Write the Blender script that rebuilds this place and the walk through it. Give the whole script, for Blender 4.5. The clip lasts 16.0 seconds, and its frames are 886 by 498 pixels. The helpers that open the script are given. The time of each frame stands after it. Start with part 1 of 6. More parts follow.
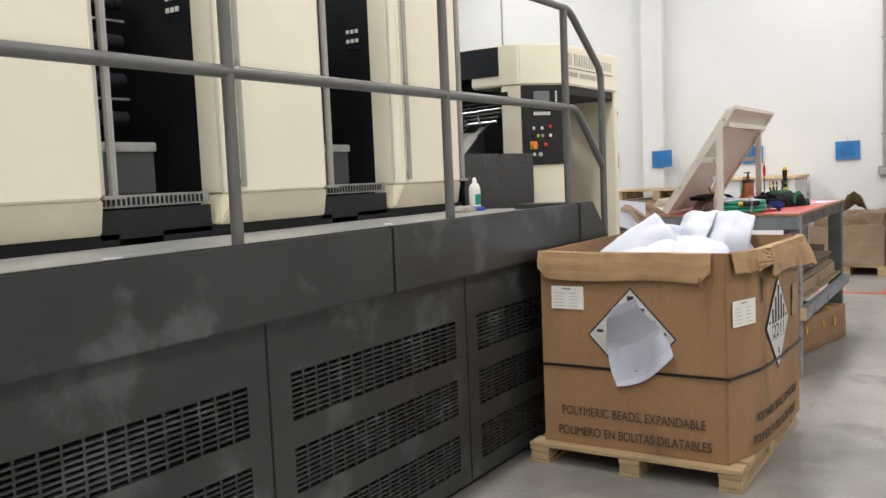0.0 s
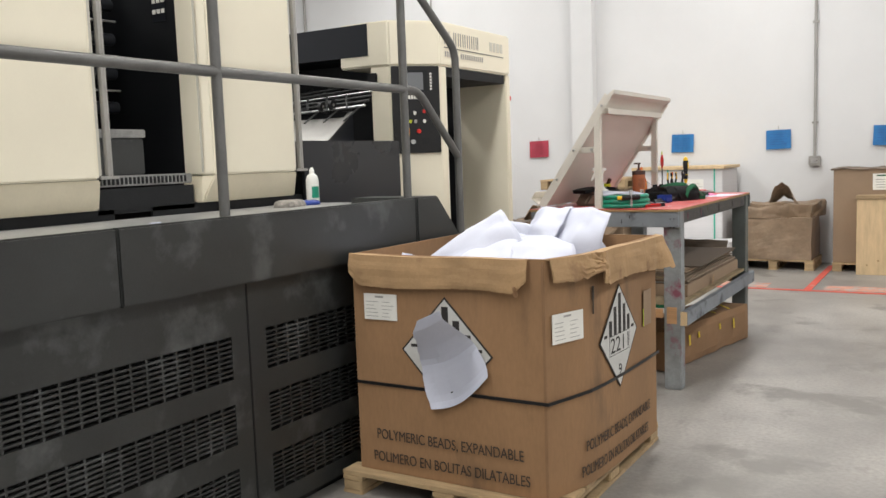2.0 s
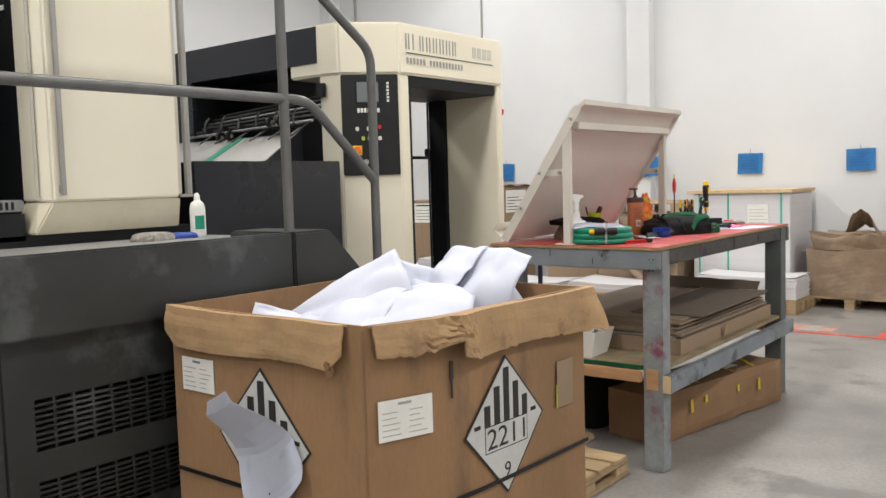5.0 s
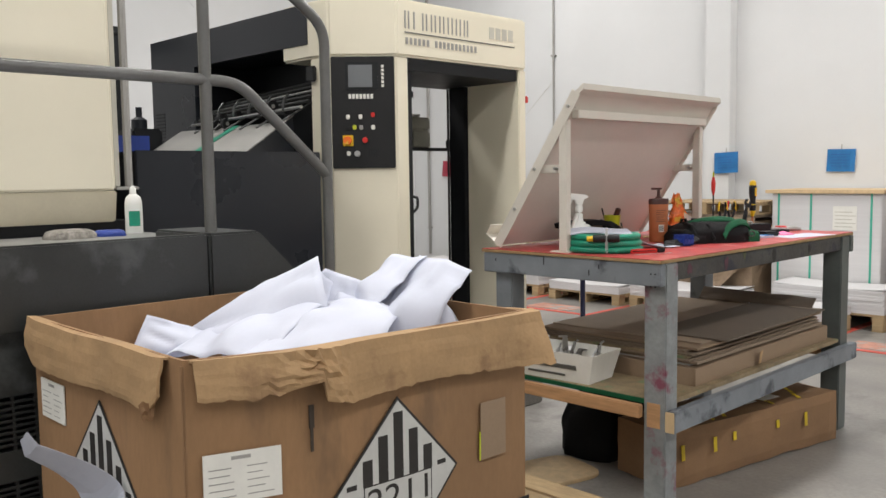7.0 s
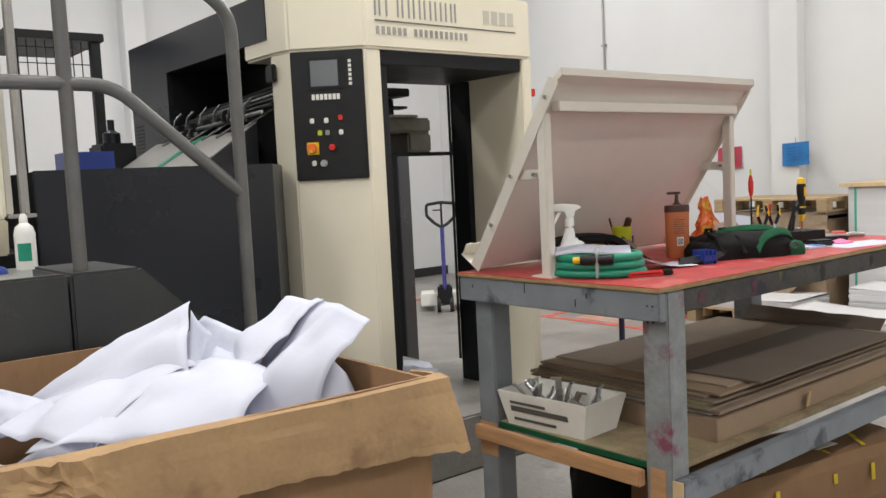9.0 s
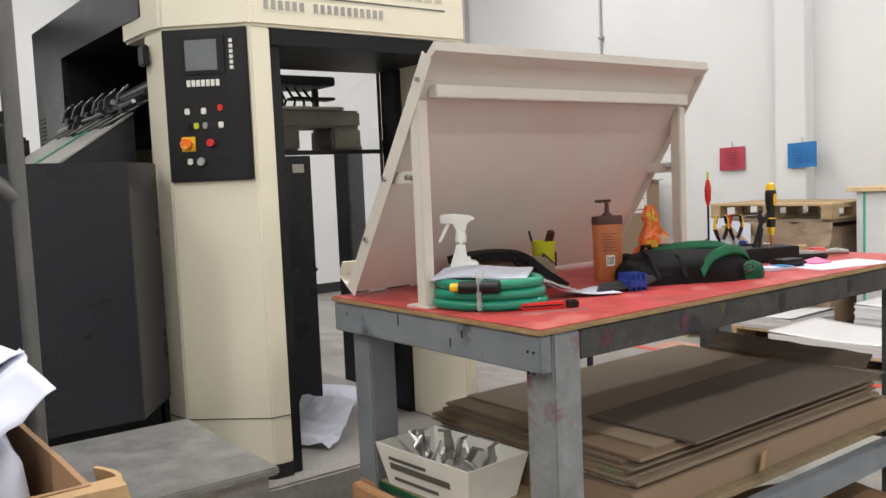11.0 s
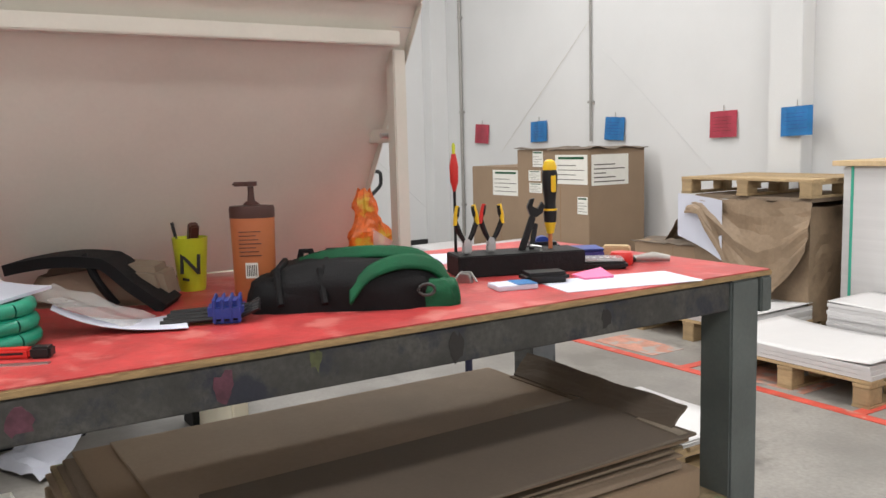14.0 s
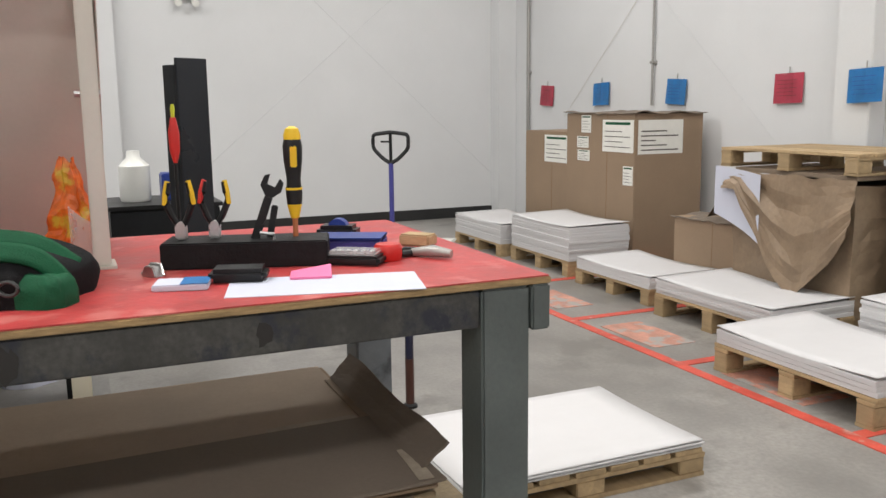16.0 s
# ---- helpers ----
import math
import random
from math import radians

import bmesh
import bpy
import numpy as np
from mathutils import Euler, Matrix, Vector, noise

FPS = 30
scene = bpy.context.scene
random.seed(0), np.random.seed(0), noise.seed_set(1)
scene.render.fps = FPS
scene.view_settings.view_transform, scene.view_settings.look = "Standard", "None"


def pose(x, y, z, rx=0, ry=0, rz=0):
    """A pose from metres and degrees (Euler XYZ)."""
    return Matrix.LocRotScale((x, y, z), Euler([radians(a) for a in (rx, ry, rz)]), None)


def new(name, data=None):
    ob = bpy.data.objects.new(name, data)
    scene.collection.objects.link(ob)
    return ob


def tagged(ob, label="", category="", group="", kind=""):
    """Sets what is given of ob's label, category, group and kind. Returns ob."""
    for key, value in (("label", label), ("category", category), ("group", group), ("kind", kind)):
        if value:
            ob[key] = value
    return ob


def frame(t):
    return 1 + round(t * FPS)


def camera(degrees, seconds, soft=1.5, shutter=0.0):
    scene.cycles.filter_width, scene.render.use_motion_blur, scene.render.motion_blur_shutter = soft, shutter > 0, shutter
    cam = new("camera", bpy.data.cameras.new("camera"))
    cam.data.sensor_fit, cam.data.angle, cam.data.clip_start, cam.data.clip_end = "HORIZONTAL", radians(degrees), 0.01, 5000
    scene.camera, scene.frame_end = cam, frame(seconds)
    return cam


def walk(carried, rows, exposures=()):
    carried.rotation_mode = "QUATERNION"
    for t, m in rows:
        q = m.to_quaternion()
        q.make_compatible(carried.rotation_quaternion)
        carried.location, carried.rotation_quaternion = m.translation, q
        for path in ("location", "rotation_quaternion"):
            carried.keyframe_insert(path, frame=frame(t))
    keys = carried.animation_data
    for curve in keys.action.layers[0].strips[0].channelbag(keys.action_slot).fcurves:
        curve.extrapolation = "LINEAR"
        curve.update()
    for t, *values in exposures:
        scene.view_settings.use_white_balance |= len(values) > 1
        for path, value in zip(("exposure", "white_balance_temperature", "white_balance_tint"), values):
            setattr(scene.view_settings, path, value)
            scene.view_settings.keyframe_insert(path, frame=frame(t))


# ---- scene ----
cam = camera(54.7, 16.0)
METRES, EYE, TILT, LEAN, TURN = 7.2, 1.42, 0.0, 0.0, 32.8
ROWS = [
    (0.0, 0.0, 0.0, 0.0, -0.21, -4.89, 2.45),
    (0.5, 0.0196, 0.0255, -0.0012, -4.9, -5.02, 0.58),
    (1.0, 0.0437, 0.0469, -0.0023, -9.69, -5.54, 3.08),
    (1.5, 0.0781, 0.0612, -0.0008, -3.08, -5.83, 0.88),
    (2.0, 0.1047, 0.0712, -0.0007, -1.84, -5.91, 2.03),
    (2.5, 0.1242, 0.0951, -0.0006, -2.93, -3.62, 1.34),
    (3.0, 0.1441, 0.1141, -0.0008, -3.49, -3.18, 3.27),
    (3.5, 0.1732, 0.1309, -0.0007, 0.95, -3.88, 2.57),
    (4.0, 0.1986, 0.1455, -0.001, 3.81, -5.4, 2.28),
    (4.5, 0.2137, 0.1697, -0.0004, 4.8, -4.79, 2.0),
    (7.0, 0.3007, 0.2793, 0.0007, 12.61, -4.9, 0.82),
    (7.5, 0.312, 0.3021, 0.0022, 16.32, -4.73, 0.85),
    (8.0, 0.3282, 0.3291, 0.003, 17.57, -5.58, 0.67),
    (8.5, 0.338, 0.3533, 0.0019, 18.3, -7.24, 2.79),
    (9.0, 0.3409, 0.3856, 0.0039, 17.99, -4.67, 2.82),
    (11.5, 0.3947, 0.5149, 0.0025, 21.31, -4.8, 2.05),
    (12.0, 0.4168, 0.5411, 0.0025, 23.87, -5.59, 1.39),
    (12.5, 0.4423, 0.5675, 0.0025, 23.36, -6.55, 1.15),
    (13.0, 0.4466, 0.6007, 0.0014, 23.12, -5.74, 2.06),
    (13.5, 0.4563, 0.6328, -0.0004, 23.26, -5.71, 3.36),
    (14.0, 0.4837, 0.6625, 0.0009, 24.64, -7.07, 1.53),
    (14.5, 0.5036, 0.6908, -0.0019, 26.4, -8.88, 2.02),
    (15.0, 0.5174, 0.7253, -0.0009, 25.16, -8.55, 2.53),
    (15.5, 0.5405, 0.7529, -0.0019, 26.0, -8.01, 0.73),
    (16.0, 0.5661, 0.7773, -0.0009, 33.61, -9.45, 0.66),
]
walk(cam, [(t, pose(0, 0, EYE, TILT, LEAN, TURN) @ pose(METRES * x, METRES * y, METRES * z, 90 + pitch, roll, yaw)) for t, x, y, z, yaw, pitch, roll in ROWS], [(0.0, 0.03), (4.7, 0.02), (7.0, -0.12), (9.0, -0.12), (11.5, 0.04), (13.0, 0.04), (15.0, 0.08), (16.0, -0.1)])

# ---- world and light ----
world = bpy.data.worlds.new("hall_air")
scene.world = world
world.use_nodes = True
world.node_tree.nodes["Background"].inputs[0].default_value = (0.9, 0.95, 1.0, 1)
world.node_tree.nodes["Background"].inputs[1].default_value = 0.02
LAMPS = [(x, y, e) for x, e in ((-6.2, 118.0), (-1.9, 120.0), (2.9, 85.0)) for y in (-2.5, 1.6, 5.7, 9.8)]
for lx, ly, power in LAMPS:
    ld = bpy.data.lights.new("tube_light", "AREA")
    ld.shape, ld.size, ld.size_y = "RECTANGLE", 0.5, 2.6
    ld.energy = power
    ld.color = (1.0, 0.98, 0.95)
    lo = new("tube_light", ld)
    lo.matrix_world = pose(lx, ly, 5.3)


# ---- materials ----
def mat(name, col, rough=0.6, metal=0.0, var=0.12, scale=6.0, bump=0.1, fine=90.0, stain=None, stain_at=0.62, stretch=(1, 1, 1), coat=0.0, random_amount=0.0, spec=0.5):
    """Painted or raw surface: a base colour, broad patches, fine grain, optional stains and relief."""
    m = bpy.data.materials.new(name)
    m.use_nodes = True
    nt = m.node_tree
    b = nt.nodes["Principled BSDF"]
    b.inputs["Roughness"].default_value = rough
    b.inputs["Metallic"].default_value = metal
    b.inputs["Coat Weight"].default_value = coat
    b.inputs["Specular IOR Level"].default_value = spec
    tc = nt.nodes.new("ShaderNodeTexCoord")
    mp = nt.nodes.new("ShaderNodeMapping")
    mp.inputs["Scale"].default_value = stretch
    nt.links.new(tc.outputs["Object"], mp.inputs["Vector"])
    oi = nt.nodes.new("ShaderNodeObjectInfo")
    add = nt.nodes.new("ShaderNodeVectorMath")
    add.operation = "ADD"
    nt.links.new(mp.outputs[0], add.inputs[0])
    mul = nt.nodes.new("ShaderNodeMath")
    mul.operation = "MULTIPLY"
    mul.inputs[1].default_value = 37.0
    nt.links.new(oi.outputs["Random"], mul.inputs[0])
    nt.links.new(mul.outputs[0], add.inputs[1])

    def noise_tex(sc, detail):
        n = nt.nodes.new("ShaderNodeTexNoise")
        n.inputs["Scale"].default_value = sc
        n.inputs["Detail"].default_value = detail
        n.inputs["Roughness"].default_value = 0.6
        nt.links.new(add.outputs[0], n.inputs["Vector"])
        return n

    def mix(a, bb, fac_socket):
        x = nt.nodes.new("ShaderNodeMix")
        x.data_type = "RGBA"
        nt.links.new(fac_socket, x.inputs[0])
        for s, v in ((6, a), (7, bb)):
            if isinstance(v, tuple):
                x.inputs[s].default_value = v
            else:
                nt.links.new(v, x.inputs[s])
        return x.outputs[2]

    big, small = noise_tex(scale, 5), noise_tex(fine, 3)
    lo_c = tuple(c * (1 - var) for c in col) + (1,)
    hi_c = tuple(min(1, c * (1 + var)) for c in col) + (1,)
    wide = nt.nodes.new("ShaderNodeMapRange")
    wide.inputs[1].default_value, wide.inputs[2].default_value = 0.32, 0.68
    nt.links.new(big.outputs["Fac"], wide.inputs[0])
    c = mix(lo_c, hi_c, wide.outputs[0])
    ramp = nt.nodes.new("ShaderNodeMapRange")
    ramp.inputs[1].default_value, ramp.inputs[2].default_value = 0.35, 0.75
    ramp.inputs[3].default_value, ramp.inputs[4].default_value = 0.0, var * 1.6
    nt.links.new(small.outputs["Fac"], ramp.inputs[0])
    c = mix(c, tuple(v * 0.55 for v in col) + (1,), ramp.outputs[0])
    if random_amount:
        rr = nt.nodes.new("ShaderNodeMath")
        rr.operation = "MULTIPLY"
        rr.inputs[1].default_value = random_amount
        nt.links.new(oi.outputs["Random"], rr.inputs[0])
        c = mix(c, tuple(v * 0.5 for v in col) + (1,), rr.outputs[0])
    if stain:
        st = noise_tex(scale * 0.8 + 1.3, 6)
        sr = nt.nodes.new("ShaderNodeMapRange")
        sr.inputs[1].default_value, sr.inputs[2].default_value = stain_at, stain_at + 0.1
        nt.links.new(st.outputs["Fac"], sr.inputs[0])
        c = mix(c, tuple(stain) + (1,), sr.outputs[0])
    nt.links.new(c, b.inputs["Base Color"])
    rg = nt.nodes.new("ShaderNodeMapRange")
    rg.inputs[3].default_value, rg.inputs[4].default_value = max(0.02, rough - 0.12), min(1, rough + 0.12)
    nt.links.new(big.outputs["Fac"], rg.inputs[0])
    nt.links.new(rg.outputs[0], b.inputs["Roughness"])
    if bump:
        bp = nt.nodes.new("ShaderNodeBump")
        bp.inputs["Strength"].default_value = bump
        bp.inputs["Distance"].default_value = 0.004
        nt.links.new(small.outputs["Fac"], bp.inputs["Height"])
        nt.links.new(bp.outputs[0], b.inputs["Normal"])
    return m


def glossy_clear(name, col, alpha, rough=0.1):
    m = mat(name, col, rough, var=0.05, bump=0.3, fine=25)
    m.node_tree.nodes["Principled BSDF"].inputs["Alpha"].default_value = alpha
    return m


CONCRETE = mat("sealed_concrete", (0.29, 0.275, 0.255), 0.4, var=0.3, scale=1.3, bump=0.12, fine=45, stain=(0.19, 0.18, 0.165), stain_at=0.540)
WALLPAINT = mat("white_wall_paint", (0.68, 0.685, 0.69), 0.7, var=0.04, scale=0.7, bump=0.06, fine=120)
CEILPAINT = mat("white_ceiling", (0.7, 0.7, 0.7), 0.8, var=0.05, scale=1)
BLACKRUB = mat("black_rubber", (0.02, 0.02, 0.02), 0.6, var=0.2)
CREAM = mat("cream_enamel", (0.8, 0.745, 0.6), 0.35, var=0.03, scale=2, bump=0.05, fine=200)
CREAMLOW = mat("cream_worn_enamel", (0.64, 0.58, 0.44), 0.42, var=0.06, scale=4, bump=0.05)
GREYIRON = mat("dark_grey_enamel", (0.036, 0.038, 0.037), 0.38, var=0.25, scale=2.2, bump=0.1, fine=160, stain=(0.085, 0.09, 0.09), stain_at=0.550)
BLACKGLOSS = mat("black_gloss_cover", (0.017, 0.019, 0.024), 0.3, spec=0.35, var=0.06, scale=3, bump=0.03)
BLACKMATT = mat("black_machine_paint", (0.01, 0.011, 0.013), 0.5, spec=0.3, var=0.3, scale=5, bump=0.1)
RAILGREY = mat("grey_rail_paint", (0.16, 0.16, 0.155), 0.35, var=0.12, scale=8, bump=0.06, metal=0.3)
STEEL = mat("bright_steel", (0.55, 0.55, 0.55), 0.3, metal=0.95, var=0.1, scale=15)
GREYMETAL = mat("grey_metal_trim", (0.36, 0.35, 0.33), 0.4, metal=0.4, var=0.1, scale=6)
CHECKER = mat("worn_tread_plate", (0.33, 0.33, 0.32), 0.45, metal=0.5, var=0.25, scale=12, bump=0.4, fine=120)
CARD = mat("brown_cardboard", (0.3, 0.172, 0.085), 0.85, stain=(0.2, 0.12, 0.065), stain_at=0.57, var=0.14, scale=3, bump=0.12, fine=70, stretch=(1, 1, 0.35))
CARDIN = mat("cardboard_inside", (0.26, 0.15, 0.077), 0.9, var=0.1, scale=4, bump=0.1)
CARDLIGHT = mat("tan_cardboard_flap", (0.4, 0.255, 0.13), 0.85, stain=(0.26, 0.155, 0.08), stain_at=0.57, var=0.16, scale=5, bump=0.15)
CARDGREY = mat("grey_brown_cardboard", (0.26, 0.195, 0.14), 0.85, var=0.12, scale=3, bump=0.1, random_amount=0.35)
CARDBOX = mat("kraft_carton", (0.29, 0.205, 0.135), 0.85, var=0.08, scale=2, bump=0.1)
TANBOARD = mat("tan_grey_board", (0.37, 0.285, 0.21), 0.75, var=0.1, scale=3, bump=0.08)
RAWPALE = mat("pale_paper_tape", (0.38, 0.32, 0.25), 0.8, var=0.15, scale=20, bump=0.1)
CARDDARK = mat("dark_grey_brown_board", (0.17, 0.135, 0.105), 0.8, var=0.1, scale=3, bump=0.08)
KRAFT = mat("kraft_wrapping_paper", (0.26, 0.185, 0.12), 0.5, var=0.18, scale=5, bump=0.5, fine=30)
PINE = mat("pallet_pine", (0.5, 0.36, 0.2), 0.75, var=0.22, scale=5, bump=0.3, fine=60, stretch=(1, 6, 6), random_amount=0.6)
PLY = mat("pine_plywood", (0.62, 0.46, 0.27), 0.65, var=0.12, scale=4, bump=0.15, stretch=(6, 6, 1))
PLYEDGE = mat("plywood_edge", (0.38, 0.25, 0.12), 0.8, var=0.3, scale=20, bump=0.3, stretch=(1, 1, 8))
OSB = mat("worn_chipboard", (0.29, 0.22, 0.13), 0.75, var=0.3, scale=10, bump=0.3, stain=(0.18, 0.25, 0.13), stain_at=0.580)
GREYPAINT = mat("chipped_grey_paint", (0.215, 0.235, 0.26), 0.6, var=0.18, scale=5, bump=0.3, fine=40, stain=(0.07, 0.075, 0.09), stain_at=0.57, stretch=(1, 1, 1))
GREYPAINT_INKY = mat("ink_stained_grey_paint", (0.25, 0.265, 0.27), 0.6, var=0.25, scale=7, bump=0.3, fine=40, stain=(0.2, 0.06, 0.09), stain_at=0.54)
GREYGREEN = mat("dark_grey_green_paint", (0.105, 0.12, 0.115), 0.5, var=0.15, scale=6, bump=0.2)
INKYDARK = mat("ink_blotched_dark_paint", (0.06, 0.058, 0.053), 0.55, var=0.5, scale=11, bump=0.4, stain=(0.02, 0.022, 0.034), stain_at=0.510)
RAWPINE = mat("raw_pine_board", (0.48, 0.27, 0.13), 0.7, var=0.2, scale=6, bump=0.2, stretch=(1, 8, 8))
REDTOP = mat("worn_red_laminate", (0.47, 0.05, 0.05), 0.42, var=0.22, scale=9, bump=0.2, fine=60, stain=(0.55, 0.14, 0.125), stain_at=0.535)
PAPER = mat("white_paper", (0.6, 0.625, 0.73), 0.7, var=0.02, scale=5, bump=0.03)
SHEETS = mat("white_stacked_sheets", (0.64, 0.63, 0.635), 0.65, var=0.04, scale=3, bump=0.25, fine=40, stretch=(0.2, 0.2, 10))
WHITEMETAL = mat("off_white_enamel", (0.68, 0.64, 0.57), 0.4, var=0.04, scale=4, bump=0.04)
WHITEPLASTIC = mat("white_plastic", (0.8, 0.8, 0.76), 0.35, var=0.03, scale=8, bump=0.02)
REDTAPE = mat("red_floor_tape", (0.62, 0.09, 0.06), 0.5, var=0.2, scale=9, bump=0.15, stain=(0.55, 0.3, 0.25), stain_at=0.580)
REDFADE = mat("faded_red_floor_mark", (0.55, 0.27, 0.2), 0.55, var=0.3, scale=9, bump=0.1, stain=(0.36, 0.34, 0.32), stain_at=0.500)
BLUESIGN = mat("blue_card", (0.015, 0.16, 0.42), 0.45, var=0.15, scale=10, bump=0.1)
REDSIGN = mat("red_card", (0.4, 0.04, 0.07), 0.45, var=0.15, scale=10, bump=0.1)
INK = mat("black_print", (0.025, 0.022, 0.02), 0.7, var=0.1)
INKBROWN = mat("dark_box_print", (0.055, 0.04, 0.03), 0.8, var=0.2)
GREYPRINT = mat("pale_grey_print", (0.55, 0.53, 0.46), 0.5, var=0.05)
DARKPRINT = mat("dark_grey_print", (0.1, 0.1, 0.09), 0.5, var=0.05)
INKSTAIN = mat("dried_magenta_ink", (0.11, 0.035, 0.055), 0.6, var=0.4, scale=30)
INKGREEN = mat("dried_olive_ink", (0.09, 0.1, 0.04), 0.6, var=0.4, scale=30)
LABELW = mat("white_label", (0.78, 0.77, 0.72), 0.6, var=0.04, scale=10)
SILVERLABEL = mat("grey_white_label", (0.55, 0.55, 0.53), 0.6, var=0.06, scale=10)
GREENHOSE = mat("green_hose", (0.01, 0.26, 0.16), 0.35, var=0.15, scale=12, bump=0.05)
GREENCLOTH = mat("green_nylon", (0.006, 0.085, 0.035), 0.7, spec=0.25, var=0.2, scale=14, bump=0.4, fine=300)
BLACKCLOTH = mat("black_nylon", (0.007, 0.007, 0.008), 0.75, spec=0.22, var=0.3, scale=14, bump=0.5, fine=300)
ORANGEBOTTLE = mat("copper_orange_plastic", (0.5, 0.16, 0.06), 0.35, var=0.06, scale=8, bump=0.02)
BROWNCAP = mat("dark_brown_plastic", (0.07, 0.025, 0.018), 0.35, var=0.1)
YELLOWP = mat("yellow_plastic", (0.85, 0.55, 0.02), 0.4, var=0.05)
LIME = mat("lime_plastic", (0.55, 0.6, 0.03), 0.4, var=0.08)
REDP = mat("red_plastic", (0.6, 0.025, 0.02), 0.35, var=0.08)
BLUEP = mat("blue_plastic", (0.02, 0.05, 0.28), 0.4, var=0.15)
PURPLE = mat("blue_violet_plastic", (0.06, 0.06, 0.28), 0.5, var=0.1)
PINK = mat("pink_paper", (0.85, 0.2, 0.4), 0.7, var=0.04)
ORANGEP = mat("orange_foil", (0.85, 0.16, 0.02), 0.3, var=0.25, scale=25, stain=(0.75, 0.45, 0.05), stain_at=0.525)
BLACKP = mat("black_plastic", (0.012, 0.012, 0.013), 0.4, spec=0.35, var=0.15)
BLACKWOOD = mat("black_painted_wood", (0.01, 0.01, 0.011), 0.6, spec=0.25, var=0.3, scale=15, bump=0.5)
TEALSTRAP = mat("green_strap", (0.05, 0.42, 0.3), 0.5, var=0.05)
YELLOWTAPE = mat("yellow_tape", (0.7, 0.5, 0.02), 0.5, var=0.2)
CLEARFILM = glossy_clear("clear_film", (0.85, 0.85, 0.85), 0.3)
RAG = mat("grey_rag", (0.28, 0.26, 0.23), 0.9, var=0.4, scale=30, bump=0.6)
OLIVE = mat("worn_olive_casting", (0.17, 0.165, 0.13), 0.55, var=0.2, scale=9, bump=0.2)
# grey for the faint shadow lines drawn on the white walls
FAINT = mat("faint_shadow_grey", (0.65, 0.655, 0.66), 0.8, var=0.05, scale=3, bump=0.05)
NAVY = mat("navy_painted_steel", (0.012, 0.013, 0.04), 0.4, var=0.15)
SCREEN = mat("grey_screen", (0.16, 0.17, 0.18), 0.15, var=0.05)


# ---- mesh helpers ----
def box(bm, x0, y0, z0, x1, y1, z1, m=None):
    vs = [bm.verts.new((x, y, z)) for z in (z0, z1) for x, y in ((x0, y0), (x1, y0), (x1, y1), (x0, y1))]
    if m is not None:
        for v in vs:
            v.co = m @ v.co
    fs = [(3, 2, 1, 0), (4, 5, 6, 7), (0, 1, 5, 4), (1, 2, 6, 5), (2, 3, 7, 6), (3, 0, 4, 7)]
    return [bm.faces.new([vs[i] for i in f]) for f in fs]


def prism(bm, pts, axis, a, b):
    """Extrude a 2D outline along an axis from a to b. Outline coordinates are the other two axes in order."""
    def at(p, w):
        return {"x": (w, p[0], p[1]), "y": (p[0], w, p[1]), "z": (p[0], p[1], w)}[axis]
    lo = [bm.verts.new(at(p, a)) for p in pts]
    hi = [bm.verts.new(at(p, b)) for p in pts]
    n = len(pts)
    bm.faces.new(lo)
    bm.faces.new(hi[::-1])
    for i in range(n):
        bm.faces.new((lo[i], hi[i], hi[(i + 1) % n], lo[(i + 1) % n]))


def tube(bm, pts, r, seg=10, caps=True, radii=None):
    pts = [Vector(p) for p in pts]
    rings = []
    for i, p in enumerate(pts):
        d = (pts[min(i + 1, len(pts) - 1)] - pts[max(i - 1, 0)]).normalized()
        side = d.cross(Vector((0, 0, 1)))
        if side.length < 0.05:
            side = d.cross(Vector((0, 1, 0)))
        side.normalize()
        up = side.cross(d)
        rr = radii[i] if radii else r
        rings.append([bm.verts.new(p + rr * (math.cos(k * math.tau / seg) * side + math.sin(k * math.tau / seg) * up)) for k in range(seg)])
    for a, b in zip(rings, rings[1:]):
        for k in range(seg):
            bm.faces.new((a[k], a[(k + 1) % seg], b[(k + 1) % seg], b[k]))
    if caps:
        bm.faces.new(rings[0][::-1])
        bm.faces.new(rings[-1])


def lathe(bm, prof, cx=0, cy=0, seg=20, sx=1.0, sy=1.0):
    rings = [[bm.verts.new((cx + r * sx * math.cos(k * math.tau / seg), cy + r * sy * math.sin(k * math.tau / seg), z)) for k in range(seg)] for r, z in prof]
    for a, b in zip(rings, rings[1:]):
        for k in range(seg):
            bm.faces.new((a[k], a[(k + 1) % seg], b[(k + 1) % seg], b[k]))
    bm.faces.new(rings[0][::-1])
    bm.faces.new(rings[-1])


def sheet(bm, nx, ny, fn):
    g = [[bm.verts.new(fn(i / nx, j / ny)) for j in range(ny + 1)] for i in range(nx + 1)]
    for i in range(nx):
        for j in range(ny):
            bm.faces.new((g[i][j], g[i + 1][j], g[i + 1][j + 1], g[i][j + 1]))


